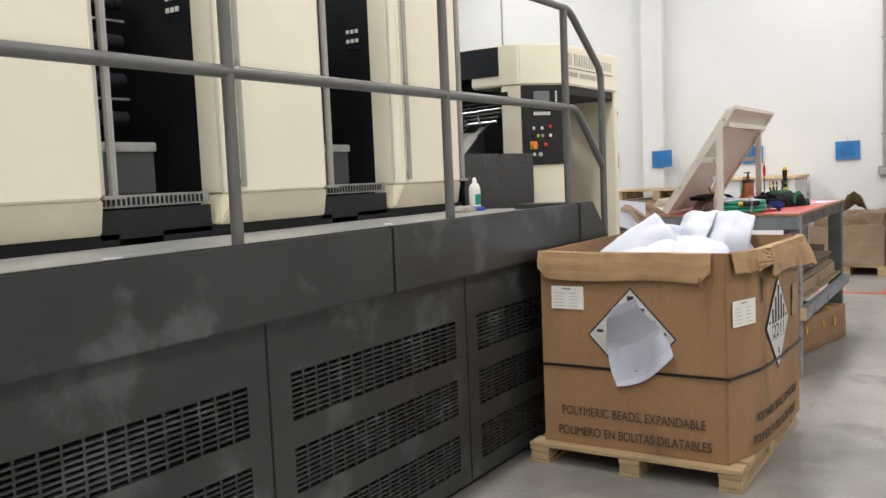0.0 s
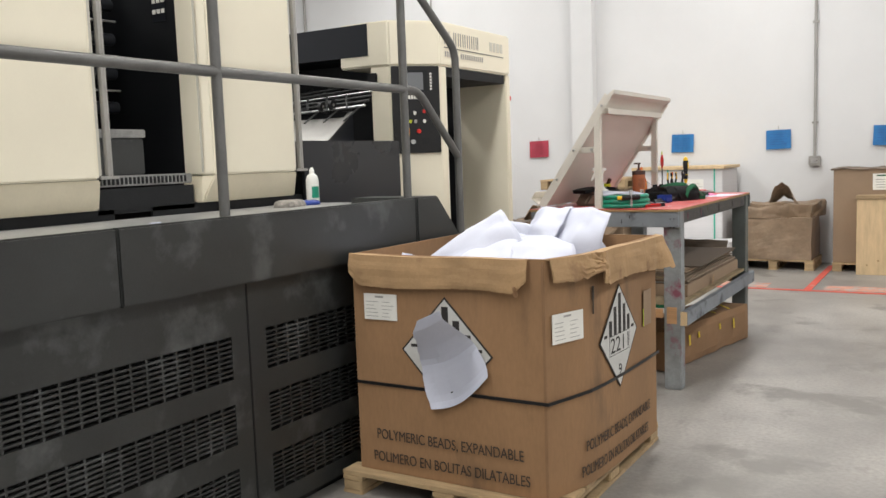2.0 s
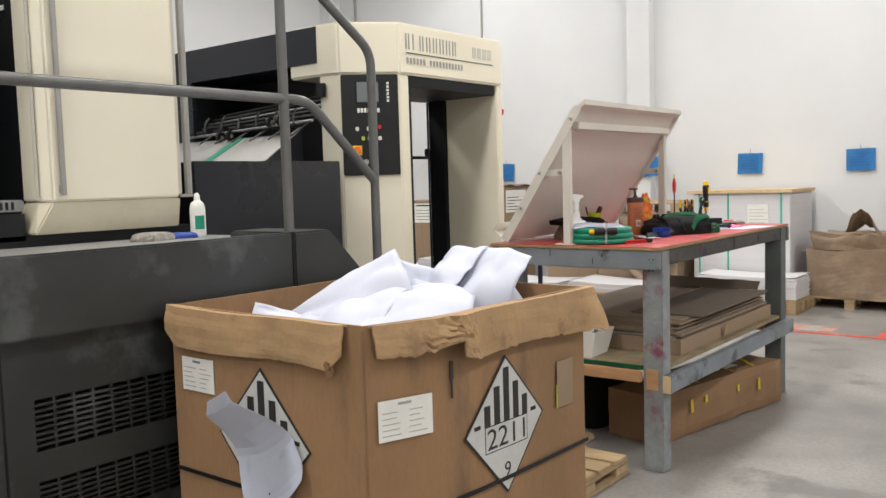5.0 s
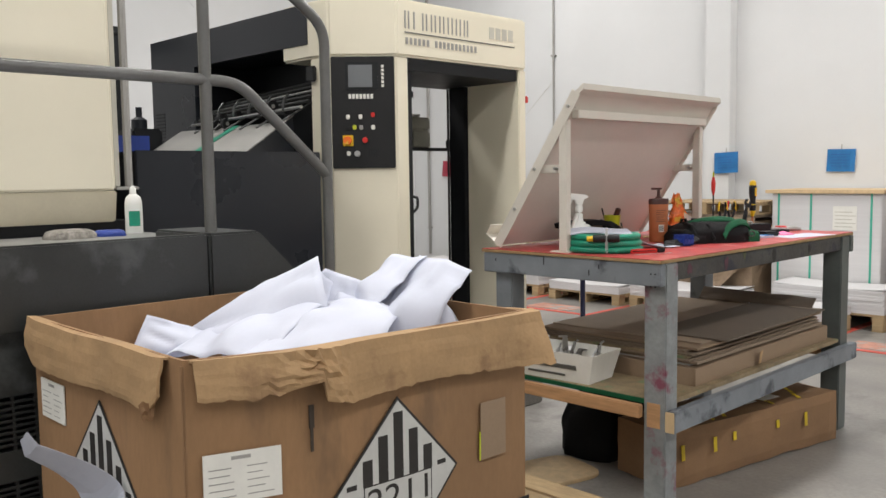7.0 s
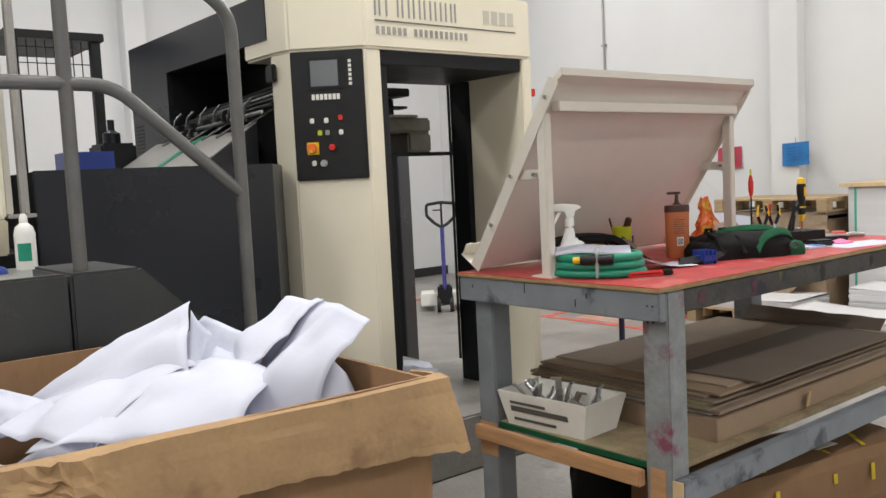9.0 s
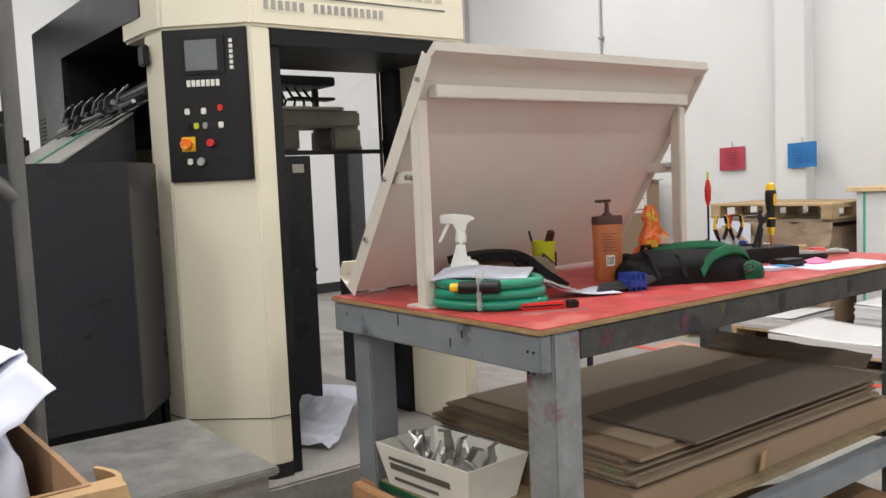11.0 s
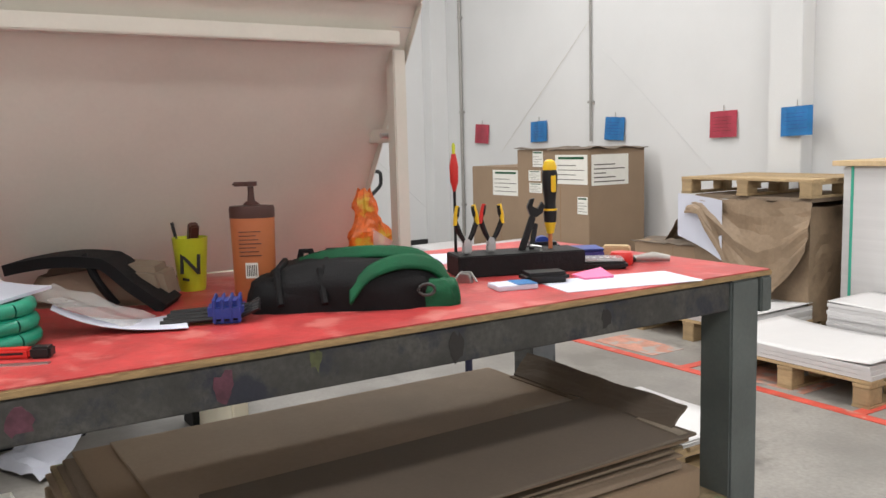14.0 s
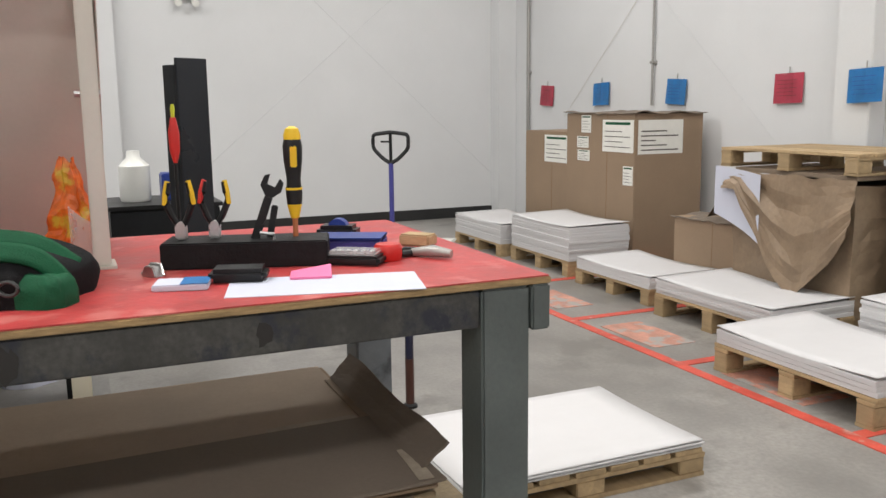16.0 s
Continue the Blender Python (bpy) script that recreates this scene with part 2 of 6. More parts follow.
def obj(name, build, material, parent=None, bevel=0.0, smooth=False, solid=0.0, at=None):
    """One mesh object from a build function that fills a bmesh."""
    bm = bmesh.new()
    build(bm)
    bmesh.ops.recalc_face_normals(bm, faces=bm.faces)
    if bevel:
        bmesh.ops.bevel(bm, geom=[e for e in bm.edges if e.is_manifold and e.calc_face_angle(0) > 0.5], offset=bevel, segments=2, affect="EDGES", clamp_overlap=True)
    me = bpy.data.meshes.new(name)
    bm.to_mesh(me)
    bm.free()
    me.materials.append(material)
    if smooth:
        for p in me.polygons:
            p.use_smooth = True
    ob = new(name, me)
    if smooth and not solid:
        ob.data.set_sharp_from_angle(angle=radians(40))
    if solid:
        md = ob.modifiers.new("thickness", "SOLIDIFY")
        md.thickness = solid
    if parent:
        ob.parent = parent
    if at is not None:
        ob.matrix_basis = at
    return ob


JOINED = {"print", "label_print", "barcode", "shell", "mesh", "small_print", "tread_tooth", "vent_slat", "knot", "tear", "name_stroke", "bits", "print_line", "screw_head", "holder_fin", "key", "vent_panel"}


def boxes(name, items, material, parent=None, bevel=0.003, at=None):
    """Blocks of one kind: separate parts of the parent, or one mesh for fine print and the like."""
    if parent and len(items) > 1 and name not in JOINED:
        return [boxes(name, [it], material, parent, bevel, at) for it in items][0]

    def build(bm):
        for it in items:
            box(bm, *it)
    return obj(name, build, material, parent, bevel, at=at)


def base(name, label, category, at=None, group=""):
    e = new(name)
    e.empty_display_size = 0.1
    if at is not None:
        e.matrix_basis = at
    return tagged(e, label, category, group)


def lettering(name, words, size, m, material, parent, width=None, depth=0.0006):
    cu = bpy.data.curves.new(name, "FONT")
    cu.body, cu.size, cu.extrude = words, size, depth
    tmp = bpy.data.objects.new(name, cu)
    dg = bpy.context.evaluated_depsgraph_get()
    me = bpy.data.meshes.new_from_object(tmp.evaluated_get(dg))
    bpy.data.objects.remove(tmp)
    bpy.data.curves.remove(cu)
    if width:
        xs = [v.co.x for v in me.vertices]
        k = width / (max(xs) - min(xs))
        x0 = min(xs)
        for v in me.vertices:
            v.co.x = (v.co.x - x0) * k
    me.materials.clear()
    me.materials.append(material)
    ob = new(name, me)
    ob.matrix_basis = m
    if parent:
        ob.parent = parent
    return ob


def noise3(p, k=1.0):
    return noise.noise(Vector(p) * k)


# text planes: facing -y (front) and facing +x (side)
FRONT = pose(0, 0, 0, 90, 0, 0)
SIDE = pose(0, 0, 0, 90, 0, 90)

# ---- structure ----
X0, X1, Y0, Y1, H = -9.6, 4.2, -5.0, 12.2, 5.6
floor = tagged(boxes("floor", [(X0 - 0.2, Y0 - 0.2, -0.2, X1 + 0.2, Y1 + 0.2, 0)], CONCRETE, bevel=0), "smooth grey sealed concrete workshop floor", "floor", kind="structure")
tagged(boxes("wall_north", [(X0 - 0.2, Y1, 0, X1 + 0.2, Y1 + 0.2, H)], WALLPAINT, bevel=0), "white painted hall wall", "wall", kind="structure")
tagged(boxes("wall_west", [(X0 - 0.2, Y0, 0, X0, Y1, H)], WALLPAINT, bevel=0), "white painted panel wall", "wall", kind="structure")
tagged(boxes("wall_east", [(X1, Y0, 0, X1 + 0.2, Y1, H)], WALLPAINT, bevel=0), "white painted hall wall", "wall", kind="structure")
tagged(boxes("wall_south", [(X0 - 0.2, Y0 - 0.2, 0, X1 + 0.2, Y0, H)], WALLPAINT, bevel=0), "white painted hall wall", "wall", kind="structure")
tagged(boxes("ceiling", [(X0 - 0.2, Y0 - 0.2, H, X1 + 0.2, Y1 + 0.2, H + 0.2)], CEILPAINT, bevel=0), "white workshop ceiling", "ceiling", kind="structure")
tagged(boxes("baseboard", [(X0, 2.0, 0, X0 + 0.02, Y1 - 0.25, 0.13)], BLACKRUB), "black rubber wall skirting", "baseboard", kind="structure")
tagged(boxes("column_1", [(-4.26, Y1 - 0.16, 0, -3.95, Y1, H)], WALLPAINT, bevel=0.006), "white painted wall column", "column", kind="structure")
tagged(boxes("column_2", [(X0, Y1 - 0.25, 0, X0 + 0.22, Y1, H)], WALLPAINT, bevel=0.006), "white painted corner column", "column", kind="structure")
tagged(boxes("column_3", [(X0, 7.2, 0, X0 + 0.2, 7.45, H)], WALLPAINT, bevel=0.006), "white painted wall column", "column", kind="structure")


def fixture(lx, ly):
    f = base("ceiling_light", "white metal tube light fitting under the ceiling", "ceiling light", pose(lx, ly, 5.32), "tube lights under the ceiling")
    boxes("housing", [(-0.27, -1.35, 0.0, 0.27, 1.35, 0.07)], WHITEMETAL, f, 0.01)
    boxes("hanger", [(-0.01, -1.0, 0.07, 0.01, -0.98, 0.28), (-0.01, 0.98, 0.07, 0.01, 1.0, 0.28)], STEEL, f, 0)


for lx, ly, _ in LAMPS:
    fixture(lx, ly)


def conduit(x, z0, r=0.018, box_at=None):
    c = base("wall_conduit", "grey metal electrical conduit fixed to the white wall", "conduit", pose(x, Y1 - 0.03, 0))
    obj("pipe", lambda bm: tube(bm, [(0, 0, z0), (0, 0, 5.55)], r, 8), GREYMETAL, c, smooth=True)
    boxes("clamp", [(-0.035, -0.012, z, 0.035, 0.03, z + 0.025) for z in (z0 + 0.4, z0 + 1.6, z0 + 2.8)], GREYMETAL, c, 0.002)
    if box_at:
        boxes("socket_box", [(-0.065, -0.05, box_at - 0.06, 0.065, 0.03, box_at + 0.06)], GREYMETAL, c, 0.008)
        boxes("cover", [(-0.04, -0.056, box_at - 0.03, 0.04, -0.049, box_at + 0.03)], STEEL, c, 0.002)


conduit(-1.16, 1.3, box_at=1.25)
wire = base("wall_cable", "thin grey cable and a faint shadow-like line across the white wall", "cable", pose(0, Y1 - 0.012, 0))
obj("strand", lambda bm: tube(bm, [(-6.57, 0, 2.68), (-7.3, 0, 2.05), (-8.2, 0, 1.28)], 0.002, 6), GREYPRINT, wire, smooth=True)
# not a second cable: a shadow-like line on the wall, drawn in faint grey
obj("strand", lambda bm: tube(bm, [(-6.57, 0, 2.5), (-5.8, 0, 1.84), (-4.95, 0, 1.1)], 0.0015, 6), FAINT, wire, smooth=True)
conduit(-6.56, 1.4, 0.012)
# shadow of the cross bracing, drawn as grey rods sunk in the wall
tagged(obj("trim_1", lambda bm: (tube(bm, [(X0 - 0.013, 8.0, 4.15), (X0 - 0.013, 12.1, 0.42)], 0.0165, 6), tube(bm, [(X0 - 0.012, 12.1, 3.95), (X0 - 0.012, 8.0, 0.47)], 0.0155, 6)), FAINT), "faint crossed brace shadow drawn in grey on the white wall panels", "wall brace", kind="structure")
exit_lamp = base("emergency_light", "small white twin-head emergency light on the wall", "emergency light", pose(X0, 8.22, 2.6))
boxes("case", [(0.0, -0.15, 0.0, 0.07, 0.15, 0.12)], WHITEPLASTIC, exit_lamp, 0.01)
obj("lamp_head", lambda bm: [tube(bm, [(0.035, y, -0.03), (0.11, y, -0.05)], 0.04, 14) for y in (-0.09, 0.09)], WHITEPLASTIC, exit_lamp, smooth=True)
conduit(-9.02, 0.2, 0.022)


def line(name, x0, y0, x1, y1, z, material, label):
    return tagged(boxes(name, [(x0, y0, 0.0, x1, y1, z)], material, bevel=0), label, "floor marking", kind="structure")


line("floor_marking_1", -8.6, 9.86, 2.6, 9.93, 0.004, REDTAPE, "red tape line on the concrete floor")
for i, x in enumerate((-5.55, -4.36, -3.25, -2.1, -0.92, 0.1)):
    line(f"floor_marking_{i + 2}", x - 0.035, 9.93, x + 0.035, 11.9, 0.004, REDTAPE, "red tape line on the concrete floor")
for i, (x, y) in enumerate(((-3.85, 9.98), (-2.75, 10.0), (-4.95, 9.98), (-0.5, 9.98), (-1.6, 9.98))):
    line(f"floor_marking_{i + 10}", x - 0.28, y, x + 0.28, y + 0.3, 0.003, REDFADE, "faded red letters painted on the floor")


def wall_sign(x, material, label, tilt):
    w, h = (0.29, 0.235)
    s = base("wall_sign", label, "sign", pose(x, Y1 - (0.175 if -4.26 < x < -3.9 else 0.012), 1.525, 0, tilt, 0), "coloured cards along the wall")
    obj("card", lambda bm: sheet(bm, 6, 5, lambda u, v: ((u - 0.5) * w, -0.01 * math.sin(u * 5 + x) ** 2 - 0.012 * (1 - v), (v - 0.5) * h)), material, s, solid=0.003)
    boxes("hook", [(-0.004, -0.004, h / 2, 0.004, 0.0, h / 2 + 0.05)], GREYMETAL, s, 0)
    dark = BROWNCAP if material is REDSIGN else BLUEP
    boxes("print", [(-0.1, -0.028, z, 0.1 - 0.03 * (k % 2), -0.0265, z + 0.003) for k, z in enumerate((-0.06, -0.03, 0.0, 0.03, 0.06))], dark, s, 0)


for k, x in enumerate((-7.44, -6.21, -3.97, -2.77, -1.58, -0.38, 0.69)):
    wall_sign(x, BLUESIGN, "blue paper card with faint print hanging on the wall", (-2, 3, -2, 1, -1, 2, 0)[k])
for k, x in enumerate((-8.58, -4.83)):
    wall_sign(x, REDSIGN, "dark red paper card with faint print hanging on the wall", (3, -1)[k])


# ---- printing press: raised gallery with vent panels ----
gallery = base("press_gallery", "dark grey steel press walkway with vented side panels", "press walkway", pose(0, 0, 0))
boxes("deck", [(-2.71, -3.2, 1.18, -1.937, 4.46, 1.212)], CHECKER, gallery, 0.004)
boxes("edge_band", [(-1.935, -3.2, 0.985, -1.9, 2.6, 1.24), (-1.935, 2.604, 0.985, -1.9, 4.33, 1.24)], GREYIRON, gallery, 0.006)
# sloping end piece after the seam
obj("end_band", lambda bm: prism(bm, [(4.335, 0.99), (4.335, 1.24), (4.53, 1.24), (4.78, 0.99)], "x", -2.3, -1.895), GREYIRON, gallery, 0.008)
VROWS = ((0.62, 0.785), (0.367, 0.525), (0.115, 0.275))
VCOLS = ((-1.6, -0.6), (-0.38, 0.66), (0.86, 1.885), (2.085, 3.13), (3.315, 4.36))


def vent_panel(bm):
    x0, x1 = -2.0, -1.97
    ys = [-3.2] + [v for c in VCOLS for v in c] + [4.6]
    for i in range(0, len(ys), 2):
        box(bm, x0, ys[i], 0.04, x1, ys[i + 1], 0.985)
    for a, b in VCOLS:
        zs = [0.04] + [v for r in VROWS[::-1] for v in r] + [0.985]
        for i in range(0, len(zs), 2):
            box(bm, x0, a, zs[i], x1, b, zs[i + 1])


obj("side_panel", vent_panel, GREYIRON, gallery, 0)


def louvre(bm):
    for a, b in VCOLS:
        for z0, z1 in VROWS:
            n = 9
            for k in range(1, n):
                z = z0 + (z1 - z0) * k / n
                box(bm, -1.99, a, z - 0.0035, -1.972, b, z + 0.0035)
            m = 16
            for k in range(1, m):
                y = a + (b - a) * k / m
                box(bm, -1.992, y - 0.004, z0, -1.974, y + 0.004, z1)


tagged(obj("vent_grille", louvre, GREYIRON, gallery, 0), kind="stuff")
boxes("inner_lining", [(-2.25, -3.2, 0.03, -2.2, 4.6, 0.98), (-2.62, 4.56, 0.03, -2.0, 4.6, 0.985)], BLACKMATT, gallery, 0)
boxes("plinth", [(-2.2, -3.2, 0.0, -2.01, 4.6, 0.04)], BLACKMATT, gallery, 0)
boxes("seam_strip", [(-1.9705, y - 0.004, 0.05, -1.968, y + 0.004, 0.98) for y in (1.98, -0.5, 3.22)], BLACKMATT, gallery, 0)

rail = base("guard_rail", "grey painted tubular steel guard rail along the press walkway", "railing", pose(-1.985, 0, 1.212))


def bend(pts, r=0.12, n=5):
    """Round the inner corners of a polyline."""
    pts = [Vector(p) for p in pts]
    out = [pts[0]]
    for a, b, c in zip(pts, pts[1:], pts[2:]):
        p, q = b + (a - b).normalized() * r, b + (c - b).normalized() * r
        out += [p.lerp(b, t).lerp(b.lerp(q, t), t) for t in [i / n for i in range(n + 1)]]
    return out + [pts[-1]]


obj("middle_rail", lambda bm: tube(bm, bend([(0, -3.2, 0.555), (0, 4.52, 0.555), (0, 4.9, 0.225)], 0.07), 0.0205, 12), RAILGREY, rail, smooth=True)
obj("top_rail", lambda bm: tube(bm, bend([(0, -3.2, 1.095), (0, 4.46, 1.095), (0, 4.905, 0.79), (0, 4.905, -0.612)], 0.07), 0.0205, 12), RAILGREY, rail, smooth=True)
for y in (-3.1, -1.85, -0.6, 0.65, 1.9, 3.15, 4.39):
    obj("post", lambda bm, y=y: tube(bm, [(0, y, 0), (0, y, 1.095)], 0.0205, 12), RAILGREY, rail, smooth=True)
    obj("foot", lambda bm, y=y: tube(bm, [(0, y, 0), (0, y, 0.012)], 0.034, 12), RAILGREY, rail, smooth=True)

# step between the walkway and the delivery end
boxes("step", [(-2.68, 4.61, 0.575, -1.935, 5.55, 0.6), (-2.66, 4.62, 0.0, -1.97, 5.53, 0.575)], CHECKER, gallery, 0.005)

# ---- press printing units ----


def printing_unit(y0, y1):
    u = base("press_unit", "cream enamelled printing press unit cover with grey trim", "printing press", pose(0, 0, 0), "cream press units in a row")
    top = 2.95

    def cover(bm):
        # plan outline with a chamfered leading edge
        prism(bm, [(-2.83, y0), (-2.705, y0), (-2.66, y0 + 0.04), (-2.66, y1 - 0.012), (-2.672, y1), (-2.83, y1)], "z", 1.385, top)
    obj("cover", cover, CREAM, u, 0.012)

    def skirt(bm):
        # tapered lower lip with a slanted leading end
        a = [bm.verts.new(p) for p in ((-2.662, y0 + 0.038, 1.383), (-2.662, y1, 1.383), (-2.83, y1, 1.383), (-2.83, y0, 1.383), (-2.707, y0, 1.383))]
        b = [bm.verts.new(p) for p in ((-2.685, y0 - 0.03, 1.258), (-2.685, y1, 1.258), (-2.83, y1, 1.258), (-2.83, y0 - 0.035, 1.258), (-2.72, y0 - 0.035, 1.258))]
        bm.faces.new(a)
        bm.faces.new(b[::-1])
        for i in range(5):
            bm.faces.new((a[i], b[i], b[(i + 1) % 5], a[(i + 1) % 5]))
    obj("skirt", skirt, CREAMLOW, u, 0.006)
    boxes("edge_strip", [(-2.705, y1 + 0.001, 1.4, -2.685, y1 + 0.025, top), (-2.7, y0 - 0.012, 1.4, -2.69, y0 - 0.001, top)], GREYPRINT, u, 0.003)
    boxes("core", [(-3.95, y0 + 0.01, 1.27, -2.832, y1 - 0.005, top)], BLACKMATT, u, 0)
    obj("handle_bar", lambda bm: tube(bm, [(-2.645, y0 + 0.075, 1.41), (-2.645, y0 + 0.075, 2.6)], 0.012, 8), GREYMETAL, u, smooth=True)
    boxes("handle_bracket", [(-2.659, y0 + 0.063, z, -2.645, y0 + 0.087, z + 0.03) for z in (1.42, 2.5)], GREYMETAL, u, 0.002)
    obj("guard_tube", lambda bm: tube(bm, [(-2.69, y1 + 0.062, 1.4), (-2.69, y1 + 0.062, 2.95)], 0.017, 8), GREYMETAL, u, smooth=True)
    boxes("tube_foot", [(-2.72, y1 + 0.002, 1.385, -2.665, y1 + 0.095, 1.399)], GREYMETAL, u, 0.003)
    boxes("plinth", [(-3.4, y0 - 0.3, 0.0, -2.72, y1 + 0.1, 1.26)], BLACKMATT, u, 0.004)


for y1 in (4.36, 3.14, 1.92, 0.7, -0.52, -1.74):
    printing_unit(y1 - 0.625, y1)


def bay(y0, y1):
    b = base("press_bay", "dark open bay of the press with rollers and step", "press bay", pose(0, 0, 0), "dark bays between the press units")
    boxes("back", [(-3.98, y0, 0.9, -3.9, y1, 2.95)], BLACKMATT, b, 0)
    boxes("cheek", [(-3.9, y0 + 0.0, 1.265, -2.9, y0 + 0.006, 2.95)], BLACKMATT, b, 0)
    boxes("sill", [(-2.98, y0 + 0.015, 1.352, -2.725, y1 - 0.045, 1.398)], CHECKER, b, 0.006)
    boxes("tread_tooth", [(-2.7248, y0 + 0.03 + 0.022 * k, 1.36, -2.721, y0 + 0.04 + 0.022 * k, 1.39) for k in range(22)], BLACKMATT, b, 0)
    boxes("foot_block", [(-3.0, y0 + 0.02, 1.399, -2.8, y0 + 0.34, 1.562)], GREYIRON, b, 0.006)
    boxes("block_tread", [(-3.01, y0 + 0.015, 1.563, -2.79, y0 + 0.345, 1.6)], CHECKER, b, 0.004)
    for k in range(5):
        z = 1.72 + 0.16 * k
        obj("roller", lambda bm, z=z: tube(bm, [(-3.12, y0 + 0.03, z), (-3.12, y0 + 0.46, z)], 0.03, 10), BLACKGLOSS, b, smooth=True)
        obj("spindle", lambda bm, z=z: tube(bm, [(-3.06, y0 + 0.03, z + 0.07), (-3.06, y0 + 0.44, z + 0.075)], 0.006, 6), STEEL, b, smooth=True)
    boxes("keypad", [(-2.99, y1 + 0.008, 2.12, -2.89, y1 + 0.022, 2.27)], BLACKGLOSS, b, 0.004)
    boxes("key", [(-2.98 + 0.03 * i, y1 + 0.004, 2.16 + 0.05 * j, -2.96 + 0.03 * i, y1 + 0.009, 2.18 + 0.05 * j) for i in range(3) for j in range(2)], LABELW, b, 0)
    boxes("kick_panel", [(-2.74, y0 + 0.01, 1.236, -2.72, y1 - 0.05, 1.344)], BLACKMATT, b, 0)


for y in (3.145, 1.925, 0.705, -0.515):
    bay(y, y + 0.59)

# ---- press delivery end ----
delivery = base("press_delivery", "cream and black sheet delivery end of a printing press", "printing press", pose(0, 0, 0))
tagged(boxes("delivery_plinth", [(-4.9, 5.57, 0, -2.6, 7.0, 0.28)], CONCRETE, bevel=0.01), "raised grey concrete plinth under the press delivery", "plinth", kind="structure")
boxes("side_body", [(-4.7, 4.47, 0.28, -2.722, 5.36, 1.5), (-4.7, 5.362, 0.28, -3.02, 5.57, 1.5)], BLACKMATT, delivery, 0.01)
obj("side_cover", lambda bm: prism(bm, [(-2.72, 4.462), (-2.7, 4.462), (-2.7, 5.4), (-2.98, 5.598), (-3.0, 5.598), (-2.72, 5.39)], "z", 0.62, 1.548), BLACKGLOSS, delivery, 0.003)
boxes("cover_top", [(-4.7, 4.47, 1.501, -2.722, 5.36, 1.545), (-4.7, 5.362, 1.501, -3.02, 5.57, 1.545)], BLACKMATT, delivery, 0.004)


# upright black end plate with the opening for the sheet grippers
boxes("end_plate", [(-4.85, 5.6, 0.3, -4.27, 5.63, 2.34), (-4.27, 5.6, 2.13, -3.06, 5.63, 2.34), (-4.27, 5.6, 0.3, -3.06, 5.63, 1.555)], BLACKGLOSS, delivery, 0)
boxes("opening_lining", [(-4.27, 6.0, 1.5, -3.06, 6.02, 2.2), (-4.29, 5.631, 1.5, -4.27, 6.0, 2.2), (-4.27, 5.631, 2.13, -3.06, 6.0, 2.15)], BLACKMATT, delivery, 0)
boxes("vent_slat", [(-4.8 + 0.0, 5.596, 1.7 + 0.022 * k, -4.68, 5.599, 1.709 + 0.022 * k) for k in range(8)], BLACKMATT, delivery, 0)
boxes("far_frame", [(-4.65, 5.64, 0.28, -3.95, 6.8, 1.5), (-4.65, 5.64, 1.66, -3.95, 6.75, 1.72)], BLACKMATT, delivery, 0.01)
boxes("far_housing", [(-4.6, 5.7, 1.501, -4.1, 6.7, 1.66)], CREAMLOW, delivery, 0.01)
obj("sheet_ramp", lambda bm: sheet(bm, 6, 4, lambda u, v: ((-4.41) + (-3.24 - (-4.41)) * u + (-4.41 - (-4.41)) * v * (1 - u), 5.3 + 0.27 * v, 1.556 + 0.17 * v)), GREYMETAL, delivery, solid=0.006)
obj("green_stripe", lambda bm: sheet(bm, 2, 4, lambda u, v: (-3.82 + 0.07 * u + 0.05 * v, 5.305 + 0.26 * v, 1.568 + 0.165 * v)), GREENHOSE, delivery, solid=0.002)
obj("ramp_cheek", lambda bm: prism(bm, [(5.28, 1.549), (5.598, 1.76), (5.598, 1.549)], "x", -3.23, -3.2), BLACKGLOSS, delivery, 0.002)
obj("cheek_edge", lambda bm: prism(bm, [(5.28, 1.551), (5.28, 1.559), (5.596, 1.769), (5.596, 1.761)], "x", -3.235, -3.195), GREYMETAL, delivery, 0)
for k in range(6):
    x = -4.1 + 0.17 * k
    obj("gripper_bar", lambda bm, k=k: tube(bm, [(-4.25, 5.56 + 0.05 * k, 1.76 + 0.03 * k), (-3.07, 5.56 + 0.05 * k, 1.8 + 0.035 * k)], 0.009, 8), (STEEL if k % 3 == 0 else GREYIRON), delivery, smooth=True)
    obj("gripper_finger", lambda bm, x=x: tube(bm, [(x, 5.6, 1.88), (x + 0.03, 5.55, 1.84), (x + 0.05, 5.53, 1.79)], 0.007, 6), GREYIRON, delivery, smooth=True)
    boxes("gripper_block", [(x - 0.03, 5.56, 1.77, x + 0.03, 5.62, 1.815)], BLACKP, delivery, 0.006)
    obj("slide_rod", lambda bm, x=x: tube(bm, [(x + 0.08, 5.45, 1.7), (x + 0.1, 5.95, 1.98)], 0.006, 6), GREYIRON, delivery, smooth=True)
for x, y, z in ((-3.93, 5.55, 1.745), (-3.83, 5.55, 1.75), (-3.45, 5.56, 1.81), (-3.36, 5.56, 1.82)):
    obj("wheel", lambda bm, x=x, y=y, z=z: tube(bm, [(x, y, z), (x + 0.024, y, z)], 0.034, 16), BLACKP, delivery, smooth=True)
    obj("hub", lambda bm, x=x, y=y, z=z: tube(bm, [(x - 0.002, y, z), (x + 0.026, y, z)], 0.012, 10), GREYMETAL, delivery, smooth=True)

